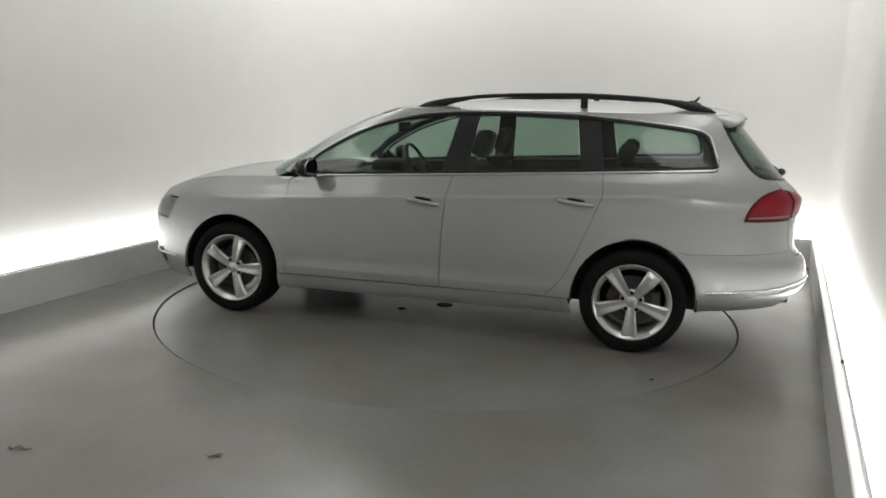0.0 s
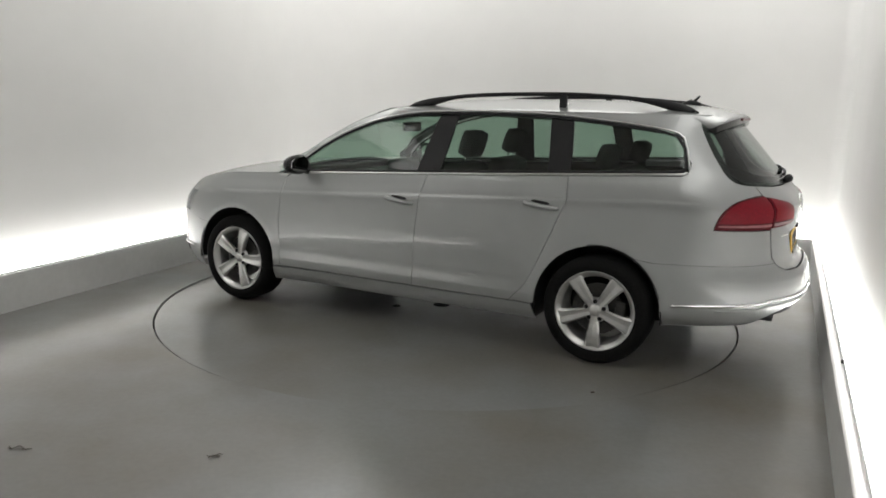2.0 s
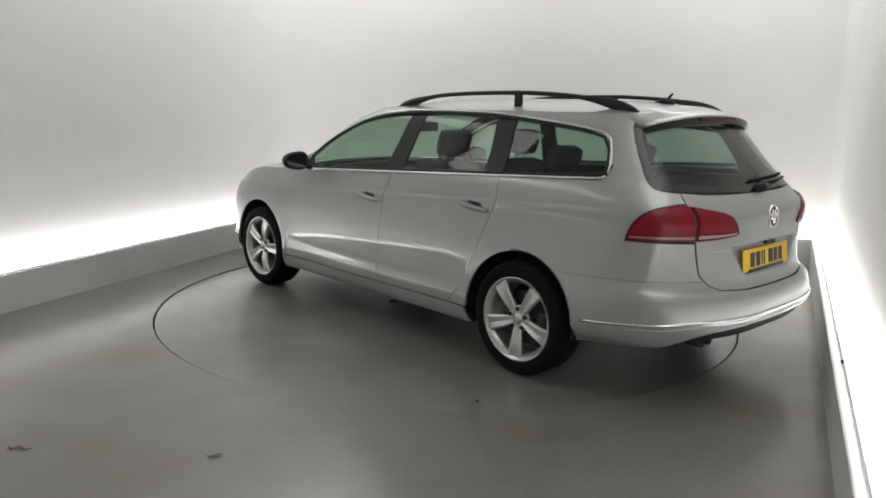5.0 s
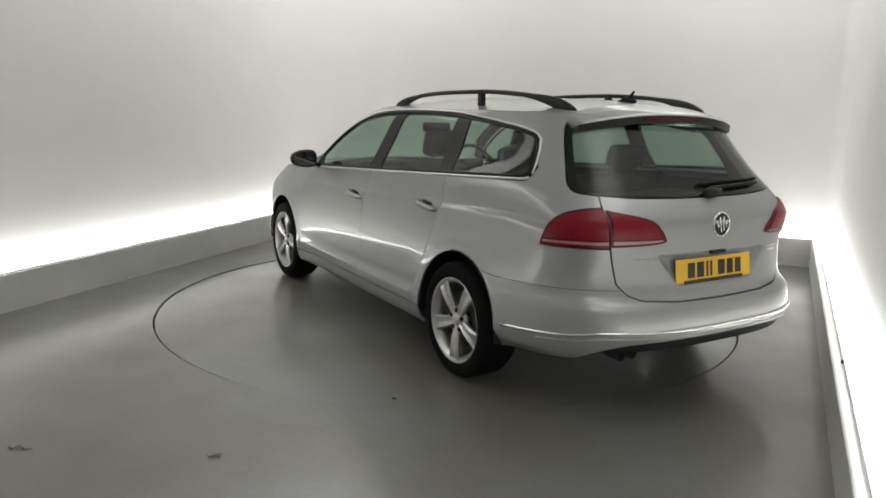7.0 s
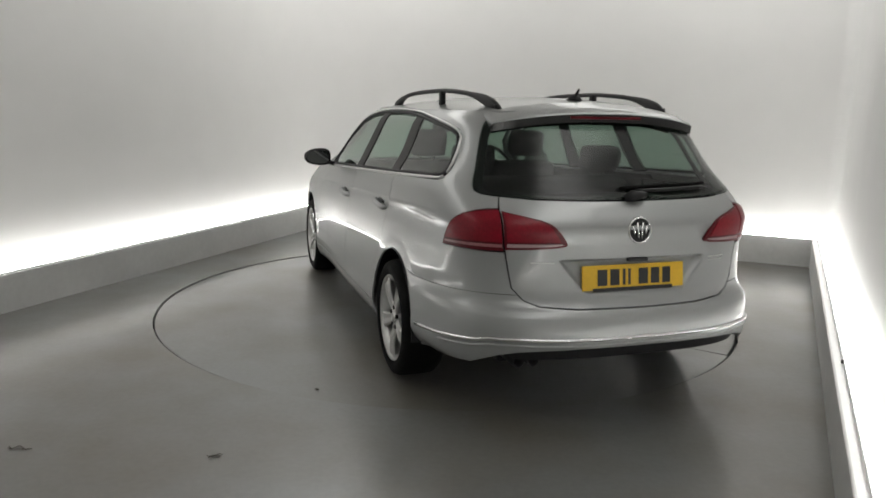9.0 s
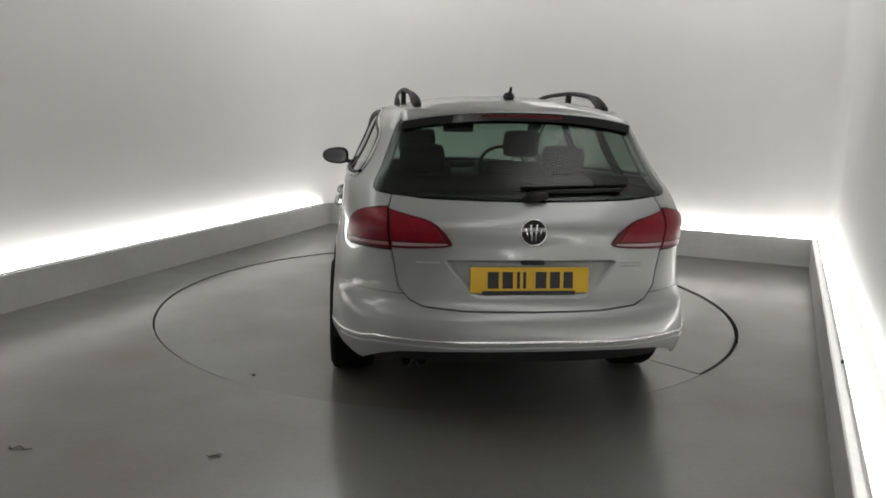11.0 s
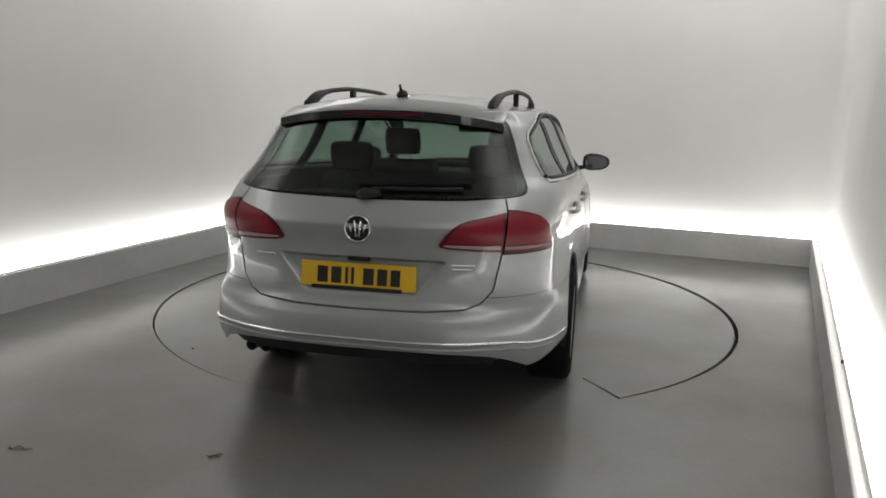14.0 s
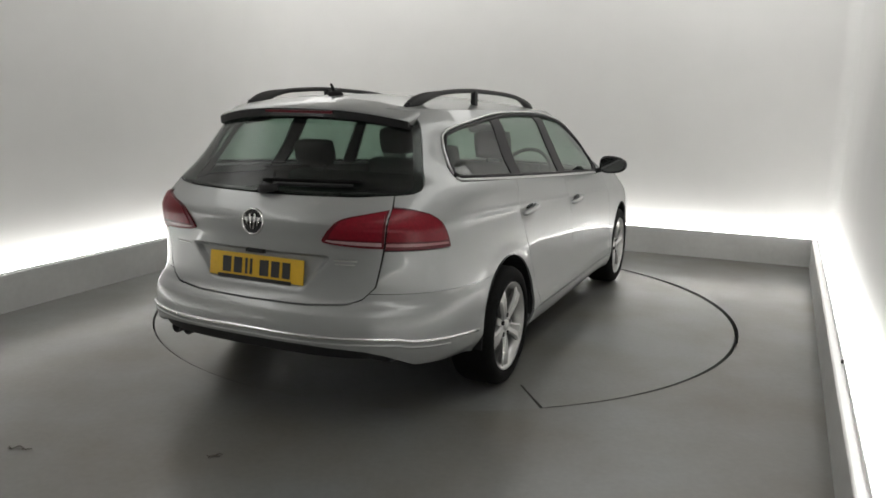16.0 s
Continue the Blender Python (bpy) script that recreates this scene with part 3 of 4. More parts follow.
    # tailgate skin below the window, with the hollow for the number plate
    def hollow(p):
        if p.x > -2.0 or not .58 < p.z < .82:
            return p
        t = (p.z - .632) / (.782 - .632)
        half = .255 + .125 * t
        d = step(0, .030, p.z - .622) * (1 - step(-.006, .008, p.z - .782)) * (1 - step(-.030, .004, abs(p.y) - half))
        return p + Vector((.036 * d * (.35 + .65 * t), 0, 0))
    tg = [R(0, .573), R(.3, .576), R(.47, .587), R(.53, .61), R(.575, .66), R(.605, .82), R(.618, 1.0), R(.60, 1.051), R(.45, 1.041), R(.2, 1.036), R(0, 1.034)]
    tgf = tg + [(-p[0], p[1]) for p in tg[1:-1][::-1]]
    gate = skin("tailgate", tgf, M_PAINT, CAR, "silver tailgate with a hollow for the plate", hollow=hollow, grid=.011)
    hd = [R(.0, 1.42), R(.3, 1.42), (.82, 1.42), (.850, 1.392), R(.3, 1.394), R(.0, 1.397)]
    skin("tailgate_header", hd + [(-p[0], p[1]) for p in hd[1:-1][::-1]], M_PAINT, CAR, "silver edge above the rear window", gap=0.0, grid=.04)
    # rear window with its black surround
    ow = [R(0, 1.034), R(.2, 1.036), R(.45, 1.041), R(.60, 1.048)] + RW_EDGE + [(.853, 1.388), R(.3, 1.392), R(0, 1.395)]
    owf = ow + [(-p[0], p[1]) for p in ow[1:-1][::-1]]
    skin("rear_window", owf, M_REARGLASS, CAR, "dark tinted rear window", gap=.004, thick=.006)
    return doors, doors2, gate


PANELS = car_body()


FDOORS, RDOORS, GATE = PANELS


def edge_y(x, z=1.42):
    """Half the roof's width at x."""
    if x > screen_m(z):
        return screen(b_side(x, z), z).y
    return raw(a_side(x, z), z).y


roof_h = mono((-1.9, .016), (-1.82, .040), (-1.5, .068), (-1.2, .077), (-.5, .078), (-.1, .062), (.1, .040), (.36, 0))


def roof_f(u, v):
    k = v / .6
    return Vector((u, edge_y(u) * k, 1.42 + roof_h(u) * (1 - abs(k) ** 2.2)))


def liner_f(u, v):
    p = roof_f(u, v)
    return Vector((p.x, p.y * .97, p.z - .03))


def bonnet_f(u, v):
    k = v / .85
    z = top_line(u)
    e = raw(a_side(u, z), z).y
    return Vector((u, e * k, z + (.042 + .02 * step(2.2, 1.2, u)) * (1 - abs(k) ** 2.4) * (1 - step(2.1, 2.26, u))))


def line(pts, f=raw, d=.04, out=0.0):
    """Points on the skin along an open outline."""
    res = []
    for p, q in zip(pts, pts[1:]):
        k = max(1, int(math.hypot(q[0] - p[0], q[1] - p[1]) / d))
        res += [(p[0] + (q[0] - p[0]) * j / k, p[1] + (q[1] - p[1]) * j / k) for j in range(k)]
    res.append(pts[-1])
    co = []
    for u, v in res:
        p = f(u, v)
        n = (f(u + .002, v) - f(u - .002, v)).cross(f(u, v + .002) - f(u, v - .002)).normalized()
        if n.dot(Vector((p.x * .2, p.y, .2))) < 0:
            n = -n
        co.append(p + n * out)
    return co


def flip(pts):
    return [Vector((p[0], -p[1], p[2])) for p in pts]


def both(name, pts, r, mat, parents, label="", n=8, flat=1.0, closed=False):
    for s in (0, 1):
        part(name, tube(bmesh.new(), pts if s == 0 else flip(pts), r, n, flat, closed), mat, parents[s] if isinstance(parents, (list, tuple)) else parents, label, True)


def car_top():
    skin("roof", [(-1.885, -.6), (.352, -.6), (.352, .6), (-1.885, .6)], M_PAINT, CAR, "silver roof", f=roof_f, gap=0.0, grid=.06)
    skin("headliner", [(-1.80, -.57), (.10, -.57), (.10, .57), (-1.80, .57)], M_LINER, CAR, "light grey headliner", f=liner_f, gap=0.0, grid=.1, thick=.005)
    skin("bonnet", [(1.02, -.85), (2.235, -.85), (2.235, .85), (1.02, .85)], M_PAINT, CAR, "silver bonnet", f=bonnet_f, gap=.002, grid=.06)
    # windscreen and its pillars
    edge = [(.93, .985), (.91, 1.035), (.735, 1.168), (.48, 1.308), (.25, 1.392), (.13, 1.42)]
    bs = [(b_side(x, z), z) for x, z in edge]
    gl = [(b - .05, z) for b, z in bs]
    skin("windscreen_pillar", bs + gl[::-1], M_PAINT, CAR, "silver windscreen pillar", f=screen, gap=0.0, mirror=True)
    skin("windscreen", gl + [(-b, z) for b, z in gl[::-1]], M_GLASS, CAR, "clear windscreen", f=screen, gap=.002, thick=.005)
    skin("windscreen_header", [(-.55, 1.385), (.55, 1.385), (.55, 1.42), (-.55, 1.42)], M_GLOSSBLACK, CAR, "black band above the windscreen", f=screen, lift=.002, gap=0, thick=.004)
    part("cowl", box(bmesh.new(), (.95, -.62, .90), (1.17, .62, .975), .02), M_BLACK, CAR, "black plastic cowl", True)
    # side windows, dark pillars and bright trim
    fr = [S(-.127, belt(-.127) + .008)] + [S(x, belt(x) + .008) for x in (.2, .5, .80)] + [S(x, dlo_top(x)) for x in (.845, .725, .6, .476, .35, .236, .1, 0.0, -.212)]
    skin("front_window", fr, M_GLASS, FDOORS[0], "green tinted front side window", lift=-.006, gap=.004, thick=.005)
    re = [S(-1.007, belt(-1.007) + .008), S(-.6, belt(-.6) + .008), S(-.296, belt(-.296) + .008), S(-.341, dlo_top(-.341)), S(-.6, dlo_top(-.6)), S(-.955, dlo_top(-.955))]
    skin("rear_side_window", re, M_GLASS, RDOORS[0], "green tinted rear side window", lift=-.006, gap=.004, thick=.005)
    qu = [S(-1.765, belt(-1.765) + .004), S(-1.5, belt(-1.5) + .008), S(-1.142, belt(-1.142) + .008), S(-1.096, dlo_top(-1.096))]
    qu += [S(x, dlo_top(x)) for x in (-1.386, -1.6, -1.68, -1.735, -1.775)] + [S(-1.785, 1.14)]
    skin("quarter_window", qu, M_GLASS, CAR, "green tinted quarter window", lift=-.006, gap=.004, thick=.005)
    for nm, pts, par, lab in (("front_window", fr, FDOORS[1], "green tinted front side window"), ("rear_side_window", re, RDOORS[1], "green tinted rear side window"),
                              ("quarter_window", qu, CAR, "green tinted quarter window")):
        skin(nm, [(-a, z) for a, z in pts], M_GLASS, par, lab, lift=-.006, gap=.004, thick=.005)
    for x0, x1, t0, t1 in ((-.296, -.127, -.341, -.212), (-1.142, -1.007, -1.096, -.955)):
        skin("pillar_cover", [S(x0, belt(x0) + .004), S(x1, belt(x1) + .004), S(t1, dlo_top(t1) + .004), S((t0 + t1) / 2, dlo_top((t0 + t1) / 2) + .004), S(t0, dlo_top(t0) + .004)],
             M_BLACK, CAR, "black pillar cover", lift=-.002, gap=0.0, mirror=True)
    skin("mirror_corner", [S(.70, belt(.70) + .006), S(.86, belt(.86) + .006), S(.86, dlo_top(.86)), S(.80, dlo_top(.80) - .01)], M_BLACK, CAR, "black mirror mount", gap=0.0, mirror=True)
    top = [S(x, dlo_top(x) + .006) for x in np.linspace(.845, -1.60, 40)] + [S(x, dlo_top(x) + .006) for x in (-1.66, -1.70, -1.735, -1.76, -1.78)] + [S(-1.79, 1.125)]
    both("window_trim", line(top, out=.003), .0065, M_SATIN, CAR, "satin chrome window trim", 6)
    low = [S(x, belt(x) - .001) for x in np.linspace(.86, -1.765, 30)] + [S(-1.785, 1.108)]
    both("belt_trim", line(low, out=.004), .0075, M_SATIN, CAR, "satin chrome belt trim", 6)
    seal = [S(x, dlo_top(x) - .010) for x in np.linspace(.80, -1.70, 40)] + [S(-1.745, 1.24), S(-1.772, 1.13), S(-1.755, belt(-1.755) + .016)]
    seal += [S(x, belt(x) + .014) for x in np.linspace(-1.70, .80, 30)]
    both("window_seal", line(seal, out=.001), .009, M_BLACK, CAR, "black rubber window seal", 6, closed=True)
    # roof rails
    path = [(.125, 1.422), (.02, 1.447), (-.124, 1.478), (-.312, 1.505), (-.60, 1.519), (-.98, 1.524), (-1.306, 1.511), (-1.50, 1.490), (-1.62, 1.466), (-1.71, 1.440), (-1.765, 1.42)]
    f = mono(*[(x, z) for x, z in path[::-1]])
    y_at = mono((-1.765, .462), (-1.3, .487), (-.3, .497), (.125, .475))
    xs = np.linspace(.125, -1.765, 44)
    rr = [(.0105 + .013 * step(.60, .90, abs((x + .82) / .945))) * (1 - .45 * step(.93, 1.0, abs((x + .82) / .945))) for x in xs]
    for s in (1, -1):
        rail = part("roof_rail", tube(bmesh.new(), [(x, s * y_at(x), f(x)) for x in xs], [float(r) for r in rr], 10, 1.25), M_BLACK, CAR, "matt black roof rail", True)
        for x, w in ((-.975, .022), (.02, .06), (-1.68, .07)):
            bm = box(bmesh.new(), (x - w, s * y_at(x) - .014, 1.415), (x + w, s * y_at(x) + .014, f(x)), .004)
            part("rail_foot", bm, M_BLACK, rail, "black rail foot")
    # aerial
    bm = tube(bmesh.new(), [(-1.58, 0, 1.478), (-1.64, 0, 1.492), (-1.70, 0, 1.482)], [.012, .030, .014], 10, .7)
    ae = part("aerial", bm, M_BLACK, CAR, "short black roof aerial", True)
    part("aerial_rod", tube(bmesh.new(), [(-1.65, 0, 1.49), (-1.690, 0, 1.534)], [.011, .006], 8), M_BLACK, ae, "", True)
    # spoiler over the rear window
    bm = bmesh.new()
    prof = [(-1.79, 1.462), (-1.88, 1.446), (-1.955, 1.426), (-1.972, 1.415), (-1.972, 1.408), (-1.945, 1.398), (-1.87, 1.392)]
    rows = []
    for i in range(25):
        y = -.545 + 1.09 * i / 24
        k = abs(y / .545)
        rows.append([bm.verts.new((x + (.085 * k ** 3) * (1 if x < -1.84 else .3), y, z - .050 * k ** 2.4 + (.006 if x > -1.84 else 0) * (1 - k))) for x, z in prof])
    for p, q in zip(rows, rows[1:]):
        for j in range(len(prof) - 1):
            bm.faces.new((p[j], q[j], q[j + 1], p[j + 1]))
    bm.faces.new(rows[0])
    bm.faces.new(rows[-1][::-1])
    sp = part("spoiler", bm, M_PAINT, CAR, "silver roof spoiler", True)
    bm = bmesh.new()
    rows = []
    for i in range(25):
        y = -.545 + 1.09 * i / 24
        k = abs(y / .545)
        rows.append([bm.verts.new((x + .085 * k ** 3, y, z - .050 * k ** 2.4)) for x, z in ((-1.9745, 1.413), (-1.970, 1.376), (-1.90, 1.362), (-1.88, 1.388), (-1.94, 1.397))])
    for p, q in zip(rows, rows[1:]):
        for j in range(5):
            bm.faces.new((p[j], q[j], q[(j + 1) % 5], p[(j + 1) % 5]))
    bm.faces.new(rows[0])
    bm.faces.new(rows[-1][::-1])
    part("spoiler_underside", bm, M_GLOSSBLACK, sp, "black spoiler underside")
    part("brake_light", box(bmesh.new(), (-1.978, -.19, 1.390), (-1.958, .19, 1.403), .003), M_DARKRED, sp, "dark red high brake light")


car_top()


def car_tail():
    # lamps that run from the quarter panel on to the tailgate
    outer = [R(.608, .822), R(.70, .82)] + LAMP_EDGE + [R(.66, .998), R(.619, 1.0)]
    inner = [R(.606, .828), R(.50, .832), R(.39, .840), R(.355, .847), R(.345, .857), R(.352, .873), R(.375, .905), R(.405, .935), R(.432, .951), R(.465, .962), R(.614, .993)]
    clear_o = [R(.612, .838), R(.70, .836), S(-1.966, .832), S(-1.970, .848), R(.70, .856), R(.612, .858)]
    clear_i = [R(.600, .840), R(.50, .844), R(.395, .850), R(.362, .856), R(.372, .866), R(.50, .864), R(.600, .862)]
    red_o = [R(.612, .861), R(.70, .859), S(-1.970, .851), S(-1.976, .875), S(-1.990, .902), S(-2.008, .927), S(-2.032, .950), S(-2.062, .969), S(-2.10, .982), R(.66, .990), R(.619, .993)]
    red_i = [R(.600, .865), R(.50, .867), R(.378, .869), R(.392, .897), R(.415, .926), R(.438, .943), R(.468, .954), R(.607, .986)]
    for s in (1, -1):
        def m(pts):
            return [(s * a, z) for a, z in pts]
        lamp = skin("tail_light", m(outer), M_DARKRED, CAR, "red and clear tail light", lift=.007, grid=.03)
        skin("red_lens", m(red_o), M_RED, lamp, "bright red lens", lift=.011, thick=.006, grid=.03)
        skin("lower_lens", m(clear_o), M_SHADEDCLEAR, lamp, "clear lower lens, coloured a duller pink for shade", lift=.011, thick=.006, grid=.03)
        lamp = skin("tailgate_light", m(inner), M_DARKRED, GATE, "red and clear lamp on the tailgate", lift=.010, grid=.04)
        skin("red_lens", m(red_i), M_RED, lamp, "bright red lens", lift=.014, thick=.006, grid=.03)
        skin("clear_lens", m(clear_i), M_CLEAR, lamp, "clear reversing lens", lift=.014, thick=.006, grid=.03)
    # chrome strip round the bumper
    half = [R(0, .452), R(.2, .451), R(.4, .451), R(.56, .453), R(.68, .447), S(-2.2, .433), S(-2.0, .412), S(-1.775, .393)]
    pts = line([(-a, z) for a, z in half[:0:-1]] + half, out=.003)
    part("bumper_strip", tube(bmesh.new(), pts, .008, 8, 1.1), M_CHROME, CAR, "bright chrome bumper strip", True)
    pts = line([(-a, z - .028) for a, z in half[-2:0:-1]] + [(a, z - .028) for a, z in half[:-1]], out=.001)
    part("bumper_ridge", tube(bmesh.new(), pts, .006, 8), M_PAINT, CAR, "silver ridge under the bumper strip", True)
    # the front bumper has one too
    strip = [S(1.80, .352), S(1.92, .350), S(2.03, .346), (a_nose(.55, .34), .34)]
    for sg in (1, -1):
        part("front_bumper_strip", tube(bmesh.new(), line([(sg * a, z) for a, z in strip], out=.003), .008, 8), M_SATIN, CAR, "satin chrome strip on the front bumper", True)
    # number plate with bars for its characters
    tilt = pose(-2.304, .008, .702, 0, 7, 0)
    plate = part("number_plate", box(bmesh.new(), (-.003, -.262, -.056), (.003, .262, .056), .002, tilt), M_YELLOW, CAR, "yellow number plate with black bars")
    y = .185
    for w, g in ((.048, .016), (.046, .018), (.013, .014), (.013, .042), (.048, .016), (.044, .016), (.042, 0)):
        part("plate_bar", box(bmesh.new(), (-.0052, y - w, -.036), (-.0034, y, .036), 0, tilt), M_INK, plate)
        y -= w + g
    part("plate_strip", box(bmesh.new(), (-.008, -.20, -.062), (-.0034, .21, -.046), .001, tilt), M_INK, CAR, "black strip under the plate")
    # round badge: bright ring, dark field, plain bright bars
    bm = bmesh.new()
    lathe(bm, [(.050, -.004), (.053, .004), (.057, .006), (.060, .002), (.060, -.006)], 40)
    m = Matrix.Translation((-2.322, .004, .914)) @ pose(0, 0, 0, 0, 6, 0) @ pose(0, 0, 0, 0, 0, 90)
    bmesh.ops.transform(bm, matrix=m, verts=bm.verts[:])
    badge = part("badge", bm, M_CHROME, GATE, "round chrome badge ring", True)
    bm = bmesh.new()
    lathe(bm, [(.0005, .001), (.051, .001), (.051, -.006)], 32)
    bmesh.ops.transform(bm, matrix=m, verts=bm.verts[:])
    part("badge_field", bm, M_GLOSSBLACK, badge, "dark badge field")
    for x0, x1, z0, z1 in ((-.036, -.026, .018, -.016), (-.014, -.007, .034, -.034), (.014, .007, .034, -.034), (.036, .026, .018, -.016)):
        bm = tube(bmesh.new(), [(x0, .003, z0), (x1, .003, z1)], .0056, 6)
        bmesh.ops.transform(bm, matrix=m, verts=bm.verts[:])
        part("badge_bar", bm, M_CHROME, badge, "", True)
    # small chrome lettering too faint to read: bars
    for y0, y1, z in ((-.40, -.50, .772), (-.405, -.49, .755), (.40, .50, .775)):
        p0, p1 = R(y0, z), R(y1, z)
        part("model_lettering_bar", tube(bmesh.new(), line([p0, p1], out=.001), .0032, 6), M_ALLOY, GATE, "thin grey lettering bar")
    part("lock_button", box(bmesh.new(), (-2.322, -.05, .772), (-2.300, .05, .79), .004), M_BLACK, GATE, "black release button")
    # wiper
    part("wiper_cover", tube(bmesh.new(), [(-2.225, .03, 1.044), (-2.242, .0, 1.057), (-2.238, -.07, 1.062)], [.018, .026, .014], 10), M_BLACK, CAR, "black rear wiper pivot", True)
    part("wiper_arm", tube(bmesh.new(), line([R(-.03, 1.065), R(-.2, 1.07), R(-.42, 1.075)], out=.015), .009, 8), M_BLACK, CAR, "black rear wiper arm", True)
    part("wiper_blade", tube(bmesh.new(), line([R(.04, 1.082), R(-.2, 1.09), R(-.45, 1.095)], out=.009), .008, 6), M_RUBBER, CAR, "black rear wiper blade", True)
    # black frame printed round the rear window
    for s in (1, -1):
        side = [R(.50, 1.052)] + [(a - .008, z) for a, z in RW_EDGE] + [(.845, 1.388), (.785, 1.388)] + RW_INNER[::-1] + [R(.50, 1.062)]
        skin("window_side_band", [(s * a, z) for a, z in side], M_GLOSSBLACK, CAR, "black edge of the rear window", lift=-.009, gap=.001, thick=.003)
    foot = line([R(-.5, 1.056), R(-.2, 1.050), R(0, 1.048), R(.2, 1.050), R(.5, 1.056)], out=-.014)
    part("window_foot_band", tube(bmesh.new(), foot, .011, 6), M_GLOSSBLACK, CAR, "black band along the rear window's foot", True)
    # tail pipes
    for y in (.47, .54):
        bm = lathe(bmesh.new(), [(.022, -.10), (.028, -.10), (.028, .08), (.022, .08), (.022, -.10)], 20)
        bmesh.ops.transform(bm, matrix=pose(-2.185, y, .330, 0, 0, 90), verts=bm.verts[:])
        part("tail_pipe", bm, M_BLACK, CAR, "dark tail pipe", True)


car_tail()


def wheel(x, s, turn):
    """One wheel at the axle x on side s: rim with tyre, spokes, cap, bolts, brake disc."""
    yc = s * (.905 if x > 0 else .890)
    m = pose(x, yc, TYRE_R - RIDE) @ (Matrix.Diagonal((1, s, 1, 1)))
    bm = lathe(bmesh.new(), [(.200, -.19), (.208, -.18), (.196, -.05), (.205, -.020), (.226, -.008), (.233, .000), (.235, -.008), (.228, -.03), (.228, -.21), (.200, -.19)], 72)
    bmesh.ops.transform(bm, matrix=m, verts=bm.verts[:])
    rim = part("wheel", bm, M_ALLOY, CAR, "five-spoke silver alloy wheel", True)
    prof = [(.226, -.215), (.262, -.226), (.299, -.215), (.313, -.190), (.316, -.110), (.314, -.030), (.302, -.006), (.274, .008), (.248, .006), (.231, -.006), (.226, -.02), (.226, -.215)]
    bm = lathe(bmesh.new(), prof, 80)
    bmesh.ops.transform(bm, matrix=m, verts=bm.verts[:])
    part("tyre", bm, M_RUBBER, rim, "black rubber tyre", True)
    for k in range(5):
        bm = bmesh.new()
        rows = []
        for r, w, h, d in ((.030, .026, -.022, .030), (.060, .028, -.018, .032), (.100, .033, -.010, .034), (.150, .039, -.005, .034), (.190, .045, -.006, .032), (.222, .056, -.012, .026)):
            rows.append([bm.verts.new((r, yy, zz)) for yy, zz in ((h - d, -w * .8), (h - .010, -w), (h, -w * .72), (h - .005, 0.0), (h, w * .72), (h - .010, w), (h - d, w * .8))])
        for p, q in zip(rows, rows[1:]):
            for j in range(7):
                bm.faces.new((p[j], p[(j + 1) % 7], q[(j + 1) % 7], q[j]))
        bm.faces.new(rows[0][::-1])
        bm.faces.new(rows[-1])
        bmesh.ops.transform(bm, matrix=m @ pose(0, 0, 0, 0, -(turn + 72 * k), 0), verts=bm.verts[:])
        part("spoke", bm, M_ALLOY, rim)
        bm = lathe(bmesh.new(), [(.0005, -.016), (.012, -.016), (.012, -.035)], 12)
        a = radians(turn + 36 + 72 * k)
        bmesh.ops.transform(bm, matrix=m @ pose(.055 * math.cos(a), .0, .055 * math.sin(a)), verts=bm.verts[:])
        part("wheel_bolt", bm, M_BLACK, rim, "black wheel bolt hole")
    bm = lathe(bmesh.new(), [(.0005, -.010), (.024, -.011), (.027, -.015), (.031, -.024), (.042, -.026), (.072, -.028), (.074, -.05)], 32)
    bmesh.ops.transform(bm, matrix=m, verts=bm.verts[:])
    part("hub_cap", bm, M_ALLOY, rim, "silver hub cap", True)
    bm = lathe(bmesh.new(), [(.06, -.075), (.150, -.075), (.150, -.095), (.06, -.095)], 40)
    bmesh.ops.transform(bm, matrix=m, verts=bm.verts[:])
    part("brake_disc", bm, M_STEEL, rim, "grey steel brake disc")
    bm = box(bmesh.new(), (-.165, -.13, -.06), (-.105, -.055, .06), .012)
    bmesh.ops.transform(bm, matrix=m, verts=bm.verts[:])
    part("brake_caliper", bm, M_STEEL, rim, "dark brake caliper")
    # dark shell inside the arch
    bm = bmesh.new()
    rows = []
    for i in range(25):
        a = radians(-6 + 192 * i / 24)
        rows.append([bm.verts.new((x + .374 * math.cos(a), s * y, .315 + .374 * math.sin(a))) for y in (.50, .895 if x > 0 else .878)])
    for p, q in zip(rows, rows[1:]):
        bm.faces.new((p[0], p[1], q[1], q[0]))
    bm.faces.new([p[0] for p in rows])
    ob = part("arch_liner", bm, M_BLACK, CAR, "black wheel arch liner")
    md = ob.modifiers.new("thickness", "SOLIDIFY")
    md.thickness = .006


for ax, side, turn in ((FRONT_AXLE, 1, 180), (REAR_AXLE, 1, 270), (FRONT_AXLE, -1, 20), (REAR_AXLE, -1, 47)):
    wheel(ax, side, turn)


